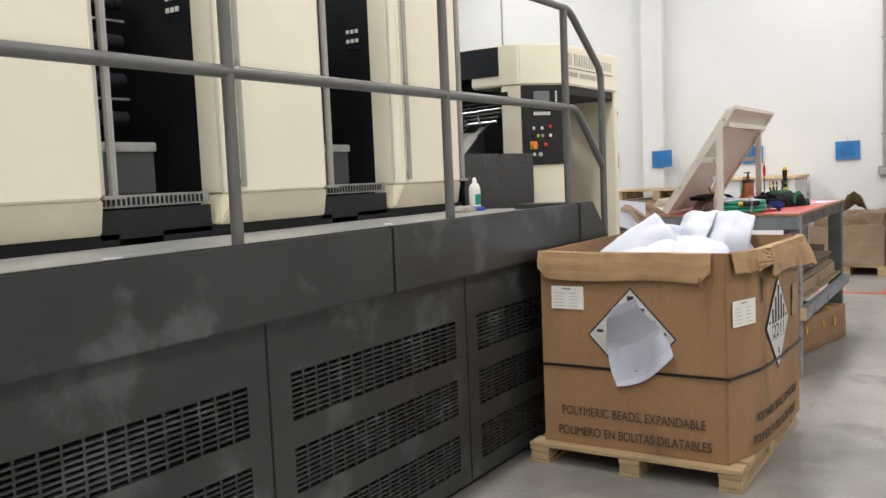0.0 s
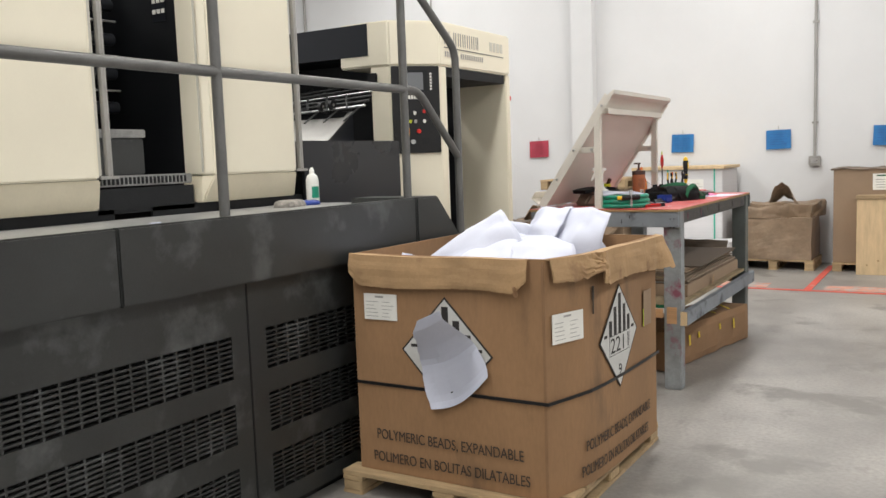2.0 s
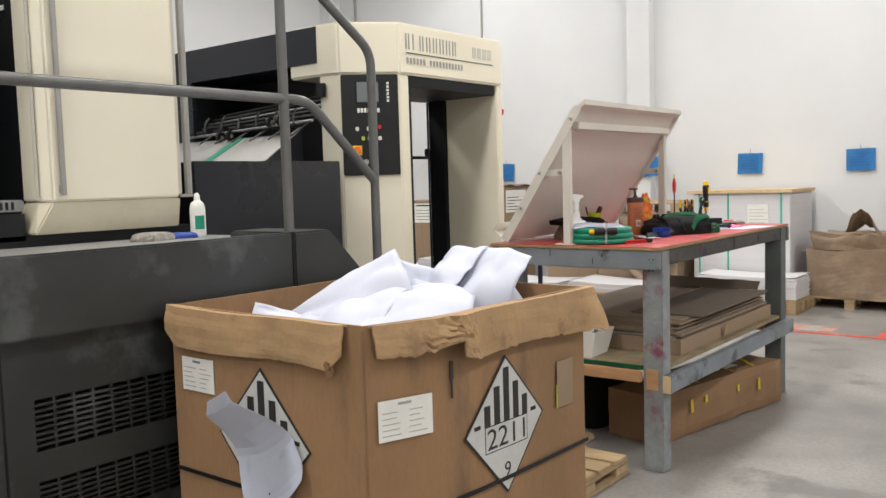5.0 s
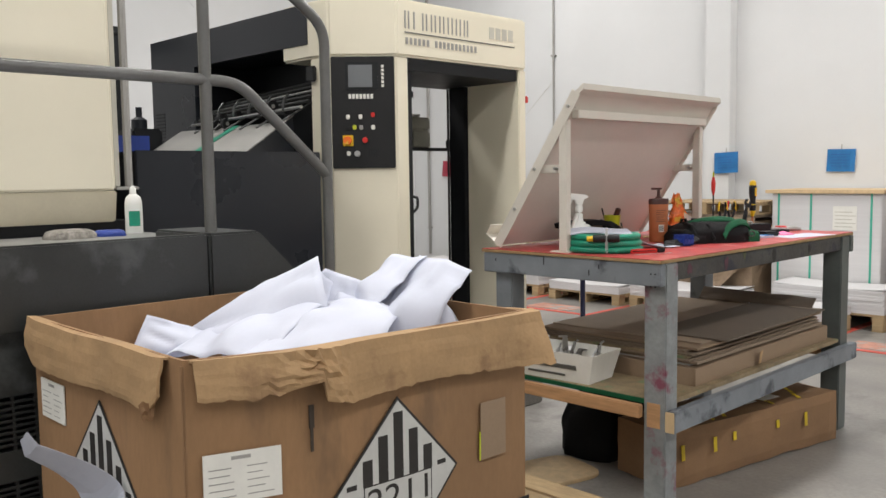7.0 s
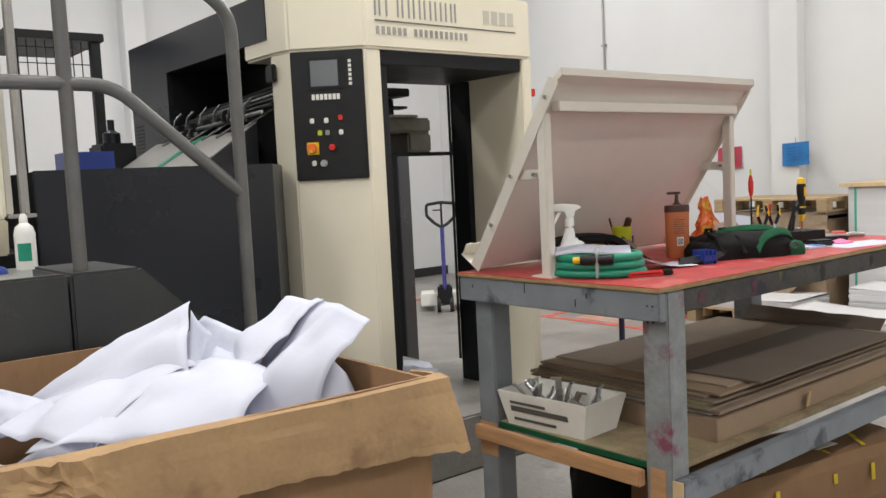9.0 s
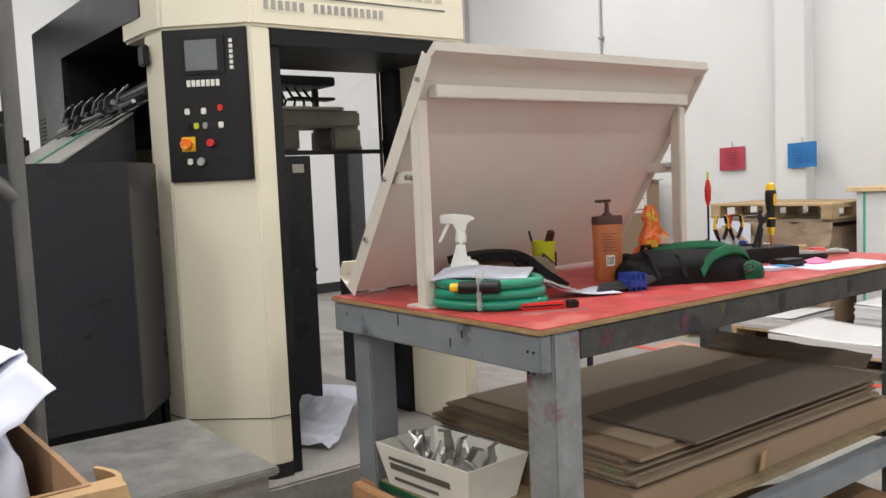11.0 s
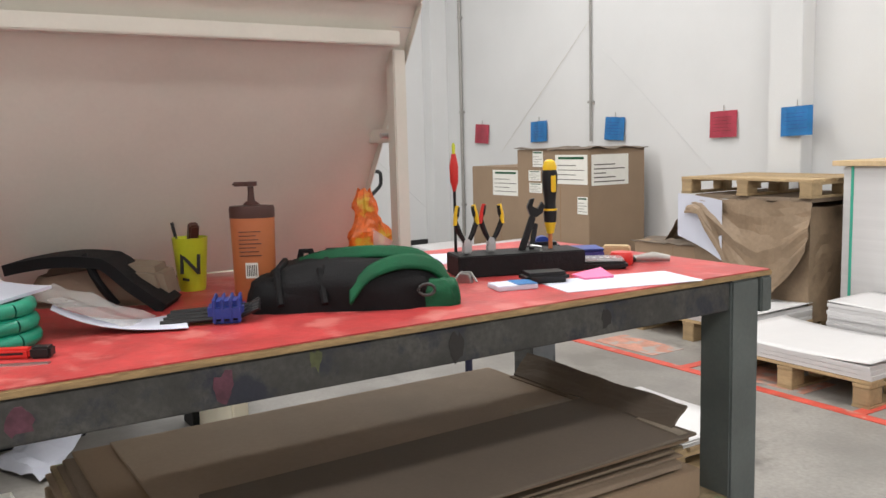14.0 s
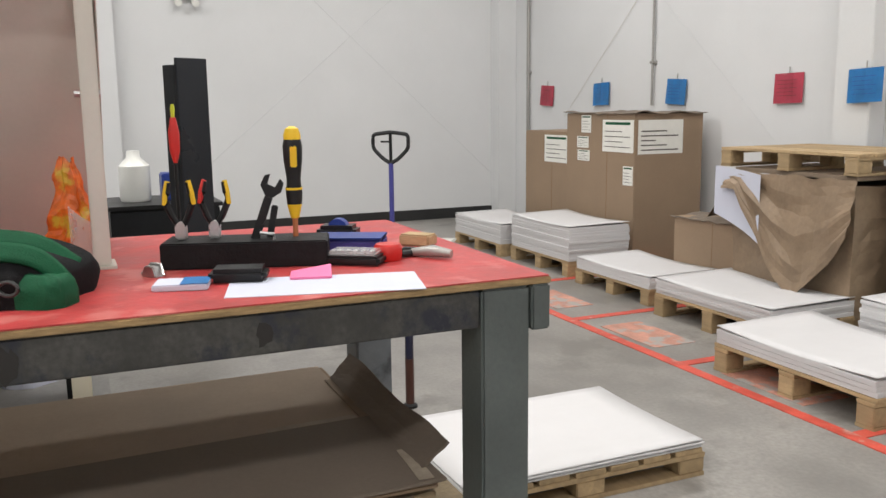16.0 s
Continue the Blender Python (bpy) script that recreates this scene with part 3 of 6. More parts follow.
# cream column with the slanted control face
COLUMN = [(-3.05, 5.61), (-2.905, 5.63), (-2.672, 5.885), (-2.668, 5.965), (-2.75, 5.97), (-3.05, 5.97)]
obj("control_column", lambda bm: prism(bm, COLUMN, "z", 0.34, 2.05), CREAM, delivery, 0.006)
obj("column_seam", lambda bm: prism(bm, [(p[0] + 0.0015, p[1] - 0.0015) for p in COLUMN[:4]] + [(-2.75, 5.96), (-3.04, 5.96)], "z", 0.53, 0.534), DARKPRINT, delivery, 0)
obj("column_toe", lambda bm: prism(bm, [(p[0] - 0.01, p[1] + 0.004) for p in COLUMN], "z", 0.28, 0.34), BLACKRUB, delivery, 0)
obj("header", lambda bm: prism(bm, [(-3.05, 5.606), (-2.907, 5.624), (-2.664, 5.885), (-2.662, 6.93), (-3.3, 6.93), (-3.3, 5.606)], "z", 2.052, 2.35), CREAM, delivery, 0.012)
boxes("right_pillar", [(-3.1, 6.865, 0.28, -2.665, 6.928, 2.05)], CREAM, delivery, 0.006)
boxes("lintel", [(-3.3, 5.972, 1.985, -2.68, 6.863, 2.05)], BLACKMATT, delivery, 0.004)
boxes("inner_jamb", [(-2.78, 5.972, 0.28, -2.7, 6.02, 1.985), (-3.24, 6.84, 0.28, -3.103, 6.9, 1.985)], BLACKMATT, delivery, 0.003)
boxes("mast", [(-4.6, 6.75, 0.28, -4.48, 6.9, 2.3), (-4.6, 5.65, 0.28, -4.48, 5.8, 2.3)], BLACKMATT, delivery, 0.004)
boxes("cross_beam", [(-3.34, 5.972, 1.585, -3.28, 7.02, 1.605)], BLACKMATT, delivery, 0.003)
boxes("grey_housing", [(-3.6, 6.3, 1.72, -3.37, 6.8, 1.806), (-3.6, 6.3, 1.606, -3.37, 6.45, 1.719), (-3.6, 6.63, 1.606, -3.37, 6.8, 1.719)], OLIVE, delivery, 0.012)
boxes("housing_tray", [(-3.62, 6.28, 1.807, -3.36, 6.7, 1.822)], GREYMETAL, delivery, 0.003)
boxes("gripper_frame", [(-3.7, 6.0, 1.93, -3.4, 6.68, 1.975), (-3.55, 6.42, 1.823, -3.52, 6.45, 1.929), (-3.55, 6.62, 1.823, -3.52, 6.65, 1.929), (-3.6, 6.5, 1.87, -3.5, 6.74, 1.885), (-3.34, 6.9, 1.606, -3.28, 6.95, 1.66)], BLACKMATT, delivery, 0.006)
boxes("inner_panel", [(-3.34, 6.02, 0.28, -3.3, 6.46, 1.58)], BLACKGLOSS, delivery, 0.004)
boxes("panel_plate", [(-3.299, 6.36, 1.5, -3.297, 6.42, 1.54)], GREYPRINT, delivery, 0)
for k in range(4):
    obj("hose_line", lambda bm, k=k: tube(bm, [(-3.5 - 0.03 * k, 6.4 + 0.06 * k, 1.95), (-3.5, 6.45 + 0.05 * k, 1.86), (-3.48, 6.4 + 0.07 * k, 1.77)], 0.007, 6), BLACKP, delivery, smooth=True)
obj("chain", lambda bm: tube(bm, [(-3.24, 6.83, 0.4), (-3.24, 6.83, 1.98)], 0.008, 6), BLACKMATT, delivery)
boxes("hinge_block", [(-3.06, 5.585, 1.93, -2.99, 5.609, 2.01)], BLACKP, delivery, 0.006)
boxes("stop_button", [(-2.7, 6.93, 1.86, -2.67, 6.96, 1.9)], REDP, delivery, 0.005)

# control panel on the slanted face; local x runs along the face, y is up, z points out
PM = Matrix(((0.6744, 0, 0.7384, -2.9025), (0.7384, 0, -0.6744, 5.6285), (0, 1, 0, 1.47), (0, 0, 0, 1))) @ Matrix.Translation((0.004, 0, 0.0))


def plate(name, x0, y0, x1, y1, z0, z1, material, bevel=0.002):
    return boxes(name, [(x0, y0, z0, x1, y1, z1)], material, delivery, bevel, at=PM)


plate("control_panel", 0.0, 0.0, 0.33, 0.578, -0.004, 0.014, BLACKP, 0.004)
plate("panel_field", 0.012, 0.012, 0.318, 0.29, 0.0142, 0.0155, BLACKP)
plate("screen_bezel", 0.075, 0.405, 0.245, 0.55, 0.0142, 0.019, BLACKMATT)
plate("screen", 0.09, 0.42, 0.215, 0.535, 0.0192, 0.0205, SCREEN)
for k in range(7):
    plate("key", 0.09 + 0.019 * k, 0.36, 0.104 + 0.019 * k, 0.385, 0.0142, 0.02, LABELW, 0.001)
for k in range(6):
    plate("key", 0.262, 0.42 + 0.02 * k, 0.276, 0.434 + 0.02 * k, 0.0142, 0.018, LABELW, 0.001)
for x, y, c in ((0.075, 0.255, LABELW), (0.14, 0.255, LABELW), (0.205, 0.265, REDP), (0.075, 0.2, BLACKP), (0.108, 0.2, LIME), (0.143, 0.2, GREYMETAL), (0.205, 0.2, LABELW), (0.075, 0.065, LABELW)):
    plate("push_button", x, y, x + 0.02, y + 0.024, 0.0157, 0.024, c, 0.003)
plate("stop_plate", 0.055, 0.115, 0.11, 0.172, 0.0157, 0.019, YELLOWP, 0.002)
for nm, x, y, r, c, z in (("stop_button", 0.081, 0.143, 0.023, ORANGEP, 0.05), ("stop_knob", 0.172, 0.145, 0.015, REDP, 0.035), ("key_switch", 0.13, 0.075, 0.017, STEEL, 0.03)):
    obj(nm, lambda bm, x=x, y=y, r=r, z=z: lathe(bm, [(r * 0.7, 0.0192), (r * 0.7, z * 0.6), (r, z * 0.65), (r, z * 0.9), (r * 0.85, z)], x, y, 16), c, delivery, smooth=True, at=PM)
for k in range(5):
    plate("vent_slot", 0.19 + 0.012 * k, 0.06, 0.196 + 0.012 * k, 0.1, 0.0157, 0.0165, BLACKMATT, 0)
# the maker's name, as plain upright strokes, a rule and a row of small bars
for k, w in enumerate((0.034, 0.011, 0.036, 0.038, 0.038, 0.04, 0.04, 0.034)):
    y = 5.94 + 0.064 * k
    strokes = [(-2.663, y, 2.2, -2.6605, y + 0.009, 2.29)]
    if w > 0.03:
        strokes.append((-2.663, y + w - 0.009, 2.2, -2.6605, y + w, 2.29))
    boxes("name_stroke", strokes, GREYMETAL, delivery, 0)
boxes("model_mark", [(-2.663, 6.6 + 0.055 * k, 2.21, -2.6605, 6.64 + 0.055 * k, 2.275) for k in range(4)], GREYPRINT, delivery, 0)
boxes("name_rule", [(-2.663, 5.94, 2.176, -2.6605, 6.82, 2.182)], DARKPRINT, delivery, 0)
boxes("small_print", [(-2.663, 5.945 + 0.031 * k, 2.118, -2.6605, 5.962 + 0.031 * k, 2.153) for k in range(18) if k != 6], GREYMETAL, delivery, 0)

# ---- cardboard bulk box on a pallet ----


def pallet(w, d, at, group="wooden pallets on the floor", label="raw pine wooden shipping pallet on the floor", h=0.12):
    p = base("pallet", label, "pallet", at, group)
    r = random.Random(int(at.translation.x * 100) * 7 + int(at.translation.y * 100))
    n = max(5, int(d / 0.13))
    bw = d / n
    for k in range(n):
        boxes("plank", [(-w / 2 + r.uniform(0, 0.008), -d / 2 + k * bw + 0.006, h - 0.02, w / 2 - r.uniform(0, 0.008), -d / 2 + (k + 1) * bw - 0.012 - r.uniform(0, 0.01), h - r.uniform(0, 0.002))], PINE, p, 0.002)
    for x in (-w / 2 + 0.005, -0.05, w / 2 - 0.105):
        boxes("stringer", [(x, -d / 2 + 0.002, h - 0.04, x + 0.1, d / 2 - 0.002, h - 0.021)], PINE, p, 0.002)
        boxes("skid", [(x, -d / 2 + 0.002, 0.0, x + 0.1, d / 2 - 0.002, 0.017)], PINE, p, 0.002)
        for y in (-d / 2 + 0.002, -0.06, d / 2 - 0.122):
            boxes("block", [(x + 0.003, y, 0.0172, x + 0.097, y + 0.12, h - 0.0402)], PINE, p, 0.004)
    return p


pallet(0.7, 0.76, pose(-1.52, 5.36, 0.0), h=0.1, label="worn pine pallet on the floor between box and bench")
pallet(1.02, 1.24, pose(-1.4, 4.29, 0.0), h=0.1, label="worn pine pallet under the cardboard bulk box")
BX0, BX1, BY0, BY1, BZ0, BZ1 = -1.84, -0.963, 3.735, 4.735, 0.101, 1.035
BULGE = ((3.7, 0.0), (3.735, 0.0), (3.93, 0.066), (4.05, 0.086), (4.3, 0.1), (4.735, 0.111), (4.9, 0.113))


def bulge_at(y):
    """How far the side of the sagging box stands out from a straight face."""
    for (a, p), (b, q) in zip(BULGE, BULGE[1:]):
        if y <= b:
            return p + (q - p) * max(0.0, (y - a) / (b - a))
    return BULGE[-1][1]


def bulged(ob):
    """Lay a part of the side face onto the sagging side."""
    me, m = ob.data, ob.matrix_basis.copy()
    if len(me.polygons) < 40:
        bm = bmesh.new()
        bm.from_mesh(me)
        long_edges = [e for e in bm.edges if e.calc_length() > 0.1]
        if long_edges:
            bmesh.ops.subdivide_edges(bm, edges=long_edges, cuts=7, use_grid_fill=True)
        bm.to_mesh(me)
        bm.free()
    for v in me.vertices:
        p = m @ v.co
        p.x += bulge_at(p.y)
        v.co = p
    ob.matrix_basis = Matrix.Identity(4)
    return ob


FX = BX1 + bulge_at(4.735)
bulk = base("bulk_box", "open brown cardboard bulk box with torn folded flaps", "cardboard box", pose(0, 0, 0))


def wall_sheet(p, q, z0, z1, wob):
    p, q = Vector(p), Vector(q)
    nrm = Vector((q.y - p.y, p.x - q.x, 0)).normalized()

    def f(u, v):
        c = p.lerp(q, u)
        o = nrm * wob * (math.sin(math.pi * u) * math.sin(math.pi * min(1, v * 1.1)) + 0.25 * noise3((u * 4, v * 4, p.x)))
        return (c.x + o.x, c.y + o.y, z0 + (z1 - z0) * v)
    return lambda bm: sheet(bm, 14, 10, f)


obj("front_side", wall_sheet((BX0, BY0, 0), (BX1, BY0, 0), BZ0, BZ1, 0.006), CARD, bulk, solid=-0.009)
bulged(obj("right_side", wall_sheet((BX1, BY0, 0), (BX1, BY1, 0), BZ0, BZ1, 0.003), CARD, bulk, solid=-0.009))
obj("back_side", wall_sheet((FX, BY1, 0), (BX0, BY1, 0), BZ0, BZ1, 0.006), CARD, bulk, solid=-0.009)
obj("left_side", wall_sheet((BX0, BY1, 0), (BX0, BY0, 0), BZ0, BZ1, 0.006), CARD, bulk, solid=-0.009)
boxes("bottom", [(BX0 + 0.012, BY0 + 0.012, BZ0 + 0.002, BX1 - 0.012, BY1 - 0.012, BZ0 + 0.012)], CARDIN, bulk, 0)


def flap(p, q, drop, out, seed, crumple=None):
    """A flap folded over the rim and hanging outside, with an uneven lower edge."""
    p, q = Vector(p), Vector(q)
    nrm = Vector((q.y - p.y, p.x - q.x, 0)).normalized()

    def f(u, v):
        c = p.lerp(q, u)
        d = drop(u) * v
        bulge = 0.014 + out(u) * v + 0.006 * math.sin(math.pi * v)
        if crumple:
            w = max(0.0, 1 - abs(u - crumple) / 0.12)
            bulge += w * 0.03 * (1 + noise3((u * 60, v * 12, seed)))
            d -= w * 0.03 * v
        bulge += 0.004 * noise3((u * 9, v * 4, seed))
        if v == 0:
            bulge = -0.01
        z = BZ1 + 0.002 * math.sin(u * 9 + seed) - max(0.0, d - 0.0) + (0.012 if 0 < v < 0.2 else 0)
        return (c.x + nrm.x * bulge, c.y + nrm.y * bulge, z)
    return lambda bm: sheet(bm, 64, 9, f)


obj("front_flap", flap((BX0 - 0.012, BY0, 0), (BX1 - 0.06, BY0, 0), lambda u: 0.13 - 0.05 * max(0, 0.06 - u) / 0.06 + 0.005 * math.sin(u * 7) + 0.006 * noise3((u * 40, 0, 2)) - (0.05 * max(0, u - 0.93) / 0.07), lambda u: 0.012 + 0.03 * max(0, u - 0.85), 1.3), CARDLIGHT, bulk, solid=0.007)
bulged(obj("side_flap", flap((BX1, BY0 + 0.012, 0), (BX1, BY1 + 0.05, 0), lambda u: (0.085 + 0.02 * u if u < 0.26 else 0.14) + 0.012 * noise3((u * 40, 0, 5)) + 0.01 * math.sin(u * 8), lambda u: 0.02 + 0.05 * max(0, u - 0.9) / 0.1, 4.1, 0.24), CARDLIGHT, bulk, solid=0.007))
obj("corner_fold", lambda bm: sheet(bm, 8, 6, lambda u, v: (FX + 0.02 - 0.12 * u, BY1 + 0.04 + 0.03 * v + 0.02 * math.sin(u * 3), BZ1 - 0.005 - 0.15 * v * (0.4 + 0.6 * u))), CARDLIGHT, bulk, solid=0.007)
for k, (px, py, pz, s) in enumerate(((BX1 + 0.036, 3.98, 0.915, 0.05), (BX1 + 0.034, 4.05, 0.92, 0.035), (BX1 + 0.03, 4.4, 0.9, 0.03), (BX1 - 0.1, BY0 - 0.035, 0.91, 0.04))):
    obj("torn_scrap", lambda bm, px=px, py=py, pz=pz, s=s, k=k: sheet(bm, 4, 4, lambda u, v: (px + 0.012 * noise3((u * 5, v * 5, k)), py + s * (u - 0.5) * (1 - 0.5 * v), pz + s * 0.5 - s * v + 0.01 * noise3((u * 6, 3, k)))), CARDIN, bulk, solid=0.004)
# torn slit under the crumpled part of the flap
bulged(boxes("tear", [(BX1 + 0.008, 4.0, 0.845, BX1 + 0.0115, 4.012, 0.9), (BX1 + 0.008, 4.003, 0.79, BX1 + 0.0115, 4.009, 0.845)], INKBROWN, bulk, 0))
# printed signs, labels and straps
YF, XS = BY0 - 0.0075, BX1 + 0.0095


def diamond(cx, cz, r, side, bars=True):
    fit = bulged if side else (lambda ob: ob)
    m = (Matrix.Translation((XS, cx, cz)) @ SIDE) if side else (Matrix.Translation((cx, YF, cz)) @ FRONT)

    def rot(bm, s, z0, z1):
        prism(bm, [(0, -s), (s * 0.93, 0), (0, s), (-s * 0.93, 0)], "z", z0, z1)
    fit(obj("hazard_label", lambda bm: rot(bm, r, -0.002, 0.0006), INK, bulk, at=m))
    fit(obj("hazard_field", lambda bm: rot(bm, r * 0.955, 0.0007, 0.0011), SILVERLABEL, bulk, at=m))

    def stripes(bm):
        for k in range(-3, 4):
            x = k * r * 0.22
            a, b = x - r * 0.068, x + r * 0.068
            zt = min(r * 0.9 - abs(a) / 0.93, r * 0.9 - abs(b) / 0.93)
            lo = r * 0.06
            if zt > lo + 0.01:
                box(bm, a, lo, 0.0012, b, zt, 0.0016)
    fit(obj("hazard_bars", stripes, INK, bulk, at=m))
    fit(boxes("number_frame", [(-r * 0.5, -r * 0.33, 0.0012, r * 0.5, r * 0.06, 0.0015)], INK, bulk, 0, at=m))
    fit(boxes("number_field", [(-r * 0.485, -r * 0.315, 0.0016, r * 0.485, r * 0.045, 0.0019)], SILVERLABEL, bulk, 0, at=m))
    fit(lettering("lettering", "2211", r * 0.42, m @ Matrix.Translation((-r * 0.45, -r * 0.28, 0.0022)), INK, bulk, r * 0.88, 0.0003))
    fit(lettering("lettering", "9", r * 0.3, m @ Matrix.Translation((-r * 0.07, -r * 0.75, 0.0014)), INK, bulk, r * 0.14, 0.0003))


def paper_label(x, z, w, h, side):
    fit = bulged if side else (lambda ob: ob)
    m = (Matrix.Translation((XS, x, z)) @ SIDE) if side else (Matrix.Translation((x, YF, z)) @ FRONT)
    fit(boxes("paper_label", [(0, 0, -0.002, w, h, 0.001)], LABELW, bulk, 0, at=m))
    r = random.Random(int(x * 100))
    bars = [(w * 0.35, h * 0.85, 0.0011, w * 0.6, h * 0.92, 0.0014)]
    for k in range(5):
        zz = h * (0.12 + 0.14 * k)
        bars.append((w * 0.06, zz, 0.0011, w * r.uniform(0.3, 0.45), zz + h * 0.022, 0.0014))
        bars.append((w * 0.55, zz, 0.0011, w * r.uniform(0.75, 0.95), zz + h * 0.02, 0.0014))
    fit(boxes("label_print", bars, GREYMETAL, bulk, 0, at=m))


diamond(-1.394, 0.645, 0.228, False)
diamond(4.255, 0.655, 0.22, True)
paper_label(-1.79, 0.76, 0.165, 0.11, False)
paper_label(3.764, 0.706, 0.165, 0.115, True)
for nm, words, z, size, w in (("a", "POLYMERIC BEADS, EXPANDABLE", 0.246, 0.062, 0.69), ("b", "POLIMERO EN BOLITAS DILATABLES", 0.148, 0.062, 0.735)):
    lettering("lettering", words, size, Matrix.Translation((-1.75 if nm == "a" else -1.77, YF - 0.001, z)) @ FRONT, INKBROWN, bulk, w)
    bulged(lettering("lettering", words, size, Matrix.Translation((XS + 0.001, 3.94 if nm == "a" else 3.91, z)) @ SIDE, INKBROWN, bulk, 0.68))
bulged(boxes("tape_patch", [(XS - 0.001, 4.55, 0.64, XS + 0.001, 4.65, 0.8)], CARDBOX, bulk, 0))
bulged(boxes("tape_edge", [(XS - 0.001, 4.545, 0.64, XS + 0.0012, 4.549, 0.72)], LIME, bulk, 0))
boxes("strap", [(BX0 - 0.004, BY0 - 0.011, 0.478, BX1 + 0.012, BY0 - 0.008, 0.491)], BLACKP, bulk, 0)
bulged(boxes("strap", [(BX1 + 0.0105, BY0 - 0.011, 0.478, BX1 + 0.0135, BY1 + 0.01, 0.491)], BLACKP, bulk, 0))
boxes("corner_crease", [(BX1 - 0.0105, BY0 - 0.003, BZ0, BX1 + 0.0015, BY0 + 0.006, BZ1 - 0.01)], CARDIN, bulk, 0.003)


def hanging(u, v):
    """Loose sheet taped by its top corner, with a diagonal crease."""
    lo, hi = Vector((-1.462, BY0 - 0.02, 0.41)), Vector((-1.404, 3.54, 0.81))
    lo2, hi2 = Vector((-1.188, BY0 - 0.03, 0.575)), Vector((-1.29, 3.52, 0.86))
    left, right = lo.lerp(hi, v), lo2.lerp(hi2, v)
    left.x -= 0.07 * math.sin(math.pi * v) + 0.01 * noise3((v * 9, 1, 3))
    right.x -= 0.05 * math.sin(math.pi * v) * v + 0.01 * noise3((v * 7, 5, 3))
    c = left.lerp(right, u)
    sag = 0.09 * math.sin(math.pi * min(1.0, v * 1.15))
    c.y = min(BY0 - 0.013, c.y + sag) - 0.02 * abs(u - 0.35 - 0.4 * v) * (1 - v) + 0.006 * noise3((u * 4, v * 5, 2))
    c.z -= 0.04 * math.sin(math.pi * u) * (1 - v)
    return c


obj("loose_paper_sheet", lambda bm: sheet(bm, 10, 16, hanging), PAPER, bulk, solid=0.0008)


RIDGES = (((-1.62, 4.25, 0.9), (-1.56, 4.5, 1.06), 1.3), ((-1.36, 4.69, 1.13), (-1.12, 4.69, 1.12), 1.5), ((-1.55, 4.54, 1.14), (-1.42, 4.6, 1.05), 1.6), ((-1.1, 3.9, 0.88), (-1.4, 3.95, 0.88), 0.6))


def paper_height(x, y, seed):
    z = 0.77 + 0.09 * abs(noise3((x * 5, y * 5, seed)))
    for a, b, s in RIDGES:
        a, b = Vector(a), Vector(b)
        ab = (b - a).xy
        t = max(0, min(1, (Vector((x, y)) - a.xy).dot(ab) / ab.length_squared))
        d = (Vector((x, y)) - (a.xy + ab * t)).length
        z = max(z, a.z + (b.z - a.z) * t - s * d + 0.05 * (abs(noise3((x * 5, y * 5, seed + a.x))) - 0.3) - 0.14 * abs(noise3((x * 3.2, y * 3.2, seed + b.x))))
    return z


WASTE = "crumpled waste sheets in the bulk box"
tagged(obj("waste_paper", lambda bm: sheet(bm, 36, 46, lambda u, v: (BX0 + 0.03 + (BX1 - BX0 - 0.06) * u, BY0 + 0.03 + (BY1 - BY0 - 0.06) * v, paper_height(BX0 + 0.03 + (BX1 - BX0 - 0.06) * u, BY0 + 0.03 + (BY1 - BY0 - 0.06) * v, 1.7))), PAPER, solid=0.001, smooth=True), "heap of crumpled white waste paper sheets in a box", "paper", WASTE)


def folded_sheet(corners, seed, crease=0.03):
    """A loose sheet spanned by four corners, with one sharp crease and a little curl."""
    a, b, c, d = [Vector(p) for p in corners]
    n = (b - a).cross(d - a).normalized()

    def f(u, v):
        p = a.lerp(b, u).lerp(d.lerp(c, u), v)
        return p + n * (crease * (1 - abs(2 * u - 0.9 - 0.3 * v)) + 0.05 * math.sin(math.pi * v) * u + 0.05 * abs(noise3((u * 2.2 + v, v * 1.6, seed))) + 0.006 * abs(noise3((u * 6 - 2 * v, v * 4, seed + 4))))
    o = obj("waste_sheet", lambda bm: sheet(bm, 18, 16, f), PAPER, solid=0.0008, smooth=True)
    return tagged(o, "creased white waste sheet standing in the box", "paper", WASTE)


folded_sheet(((-1.76, 4.1, 0.86), (-1.35, 4.45, 0.9), (-1.548, 4.535, 1.15), (-1.79, 4.2, 0.93)), 1.0, 0.02)
folded_sheet(((-1.555, 4.53, 1.145), (-1.43, 4.61, 1.03), (-1.3, 4.62, 0.93), (-1.38, 4.42, 0.9)), 3.0, 0.02)
folded_sheet(((-1.8, 3.98, 0.86), (-1.68, 4.2, 0.88), (-1.72, 4.24, 0.93), (-1.81, 4.06, 1.005)), 5.0, 0.005)
folded_sheet(((-1.34, 4.5, 0.88), (-1.08, 4.6, 0.9), (-1.075, 4.78, 1.112), (-1.3, 4.76, 1.16)), 2.0, 0.05)
folded_sheet(((-1.45, 4.75, 1.14), (-1.42, 4.56, 0.9), (-1.28, 4.52, 0.9), (-1.26, 4.75, 1.17)), 6.0, 0.05)
folded_sheet(((-1.56, 4.68, 1.04), (-1.47, 4.48, 0.95), (-1.3, 4.5, 0.92), (-1.4, 4.7, 1.06)), 8.0, 0.03)
folded_sheet(((-1.5, 4.1, 0.88), (-1.1, 4.4, 0.88), (-1.22, 4.62, 1.0), (-1.52, 4.45, 1.02)), 4.0, 0.04)
folded_sheet(((-1.7, 4.42, 0.92), (-1.3, 4.62, 0.9), (-1.38, 4.66, 1.06), (-1.56, 4.575, 1.12)), 11.0, 0.01)
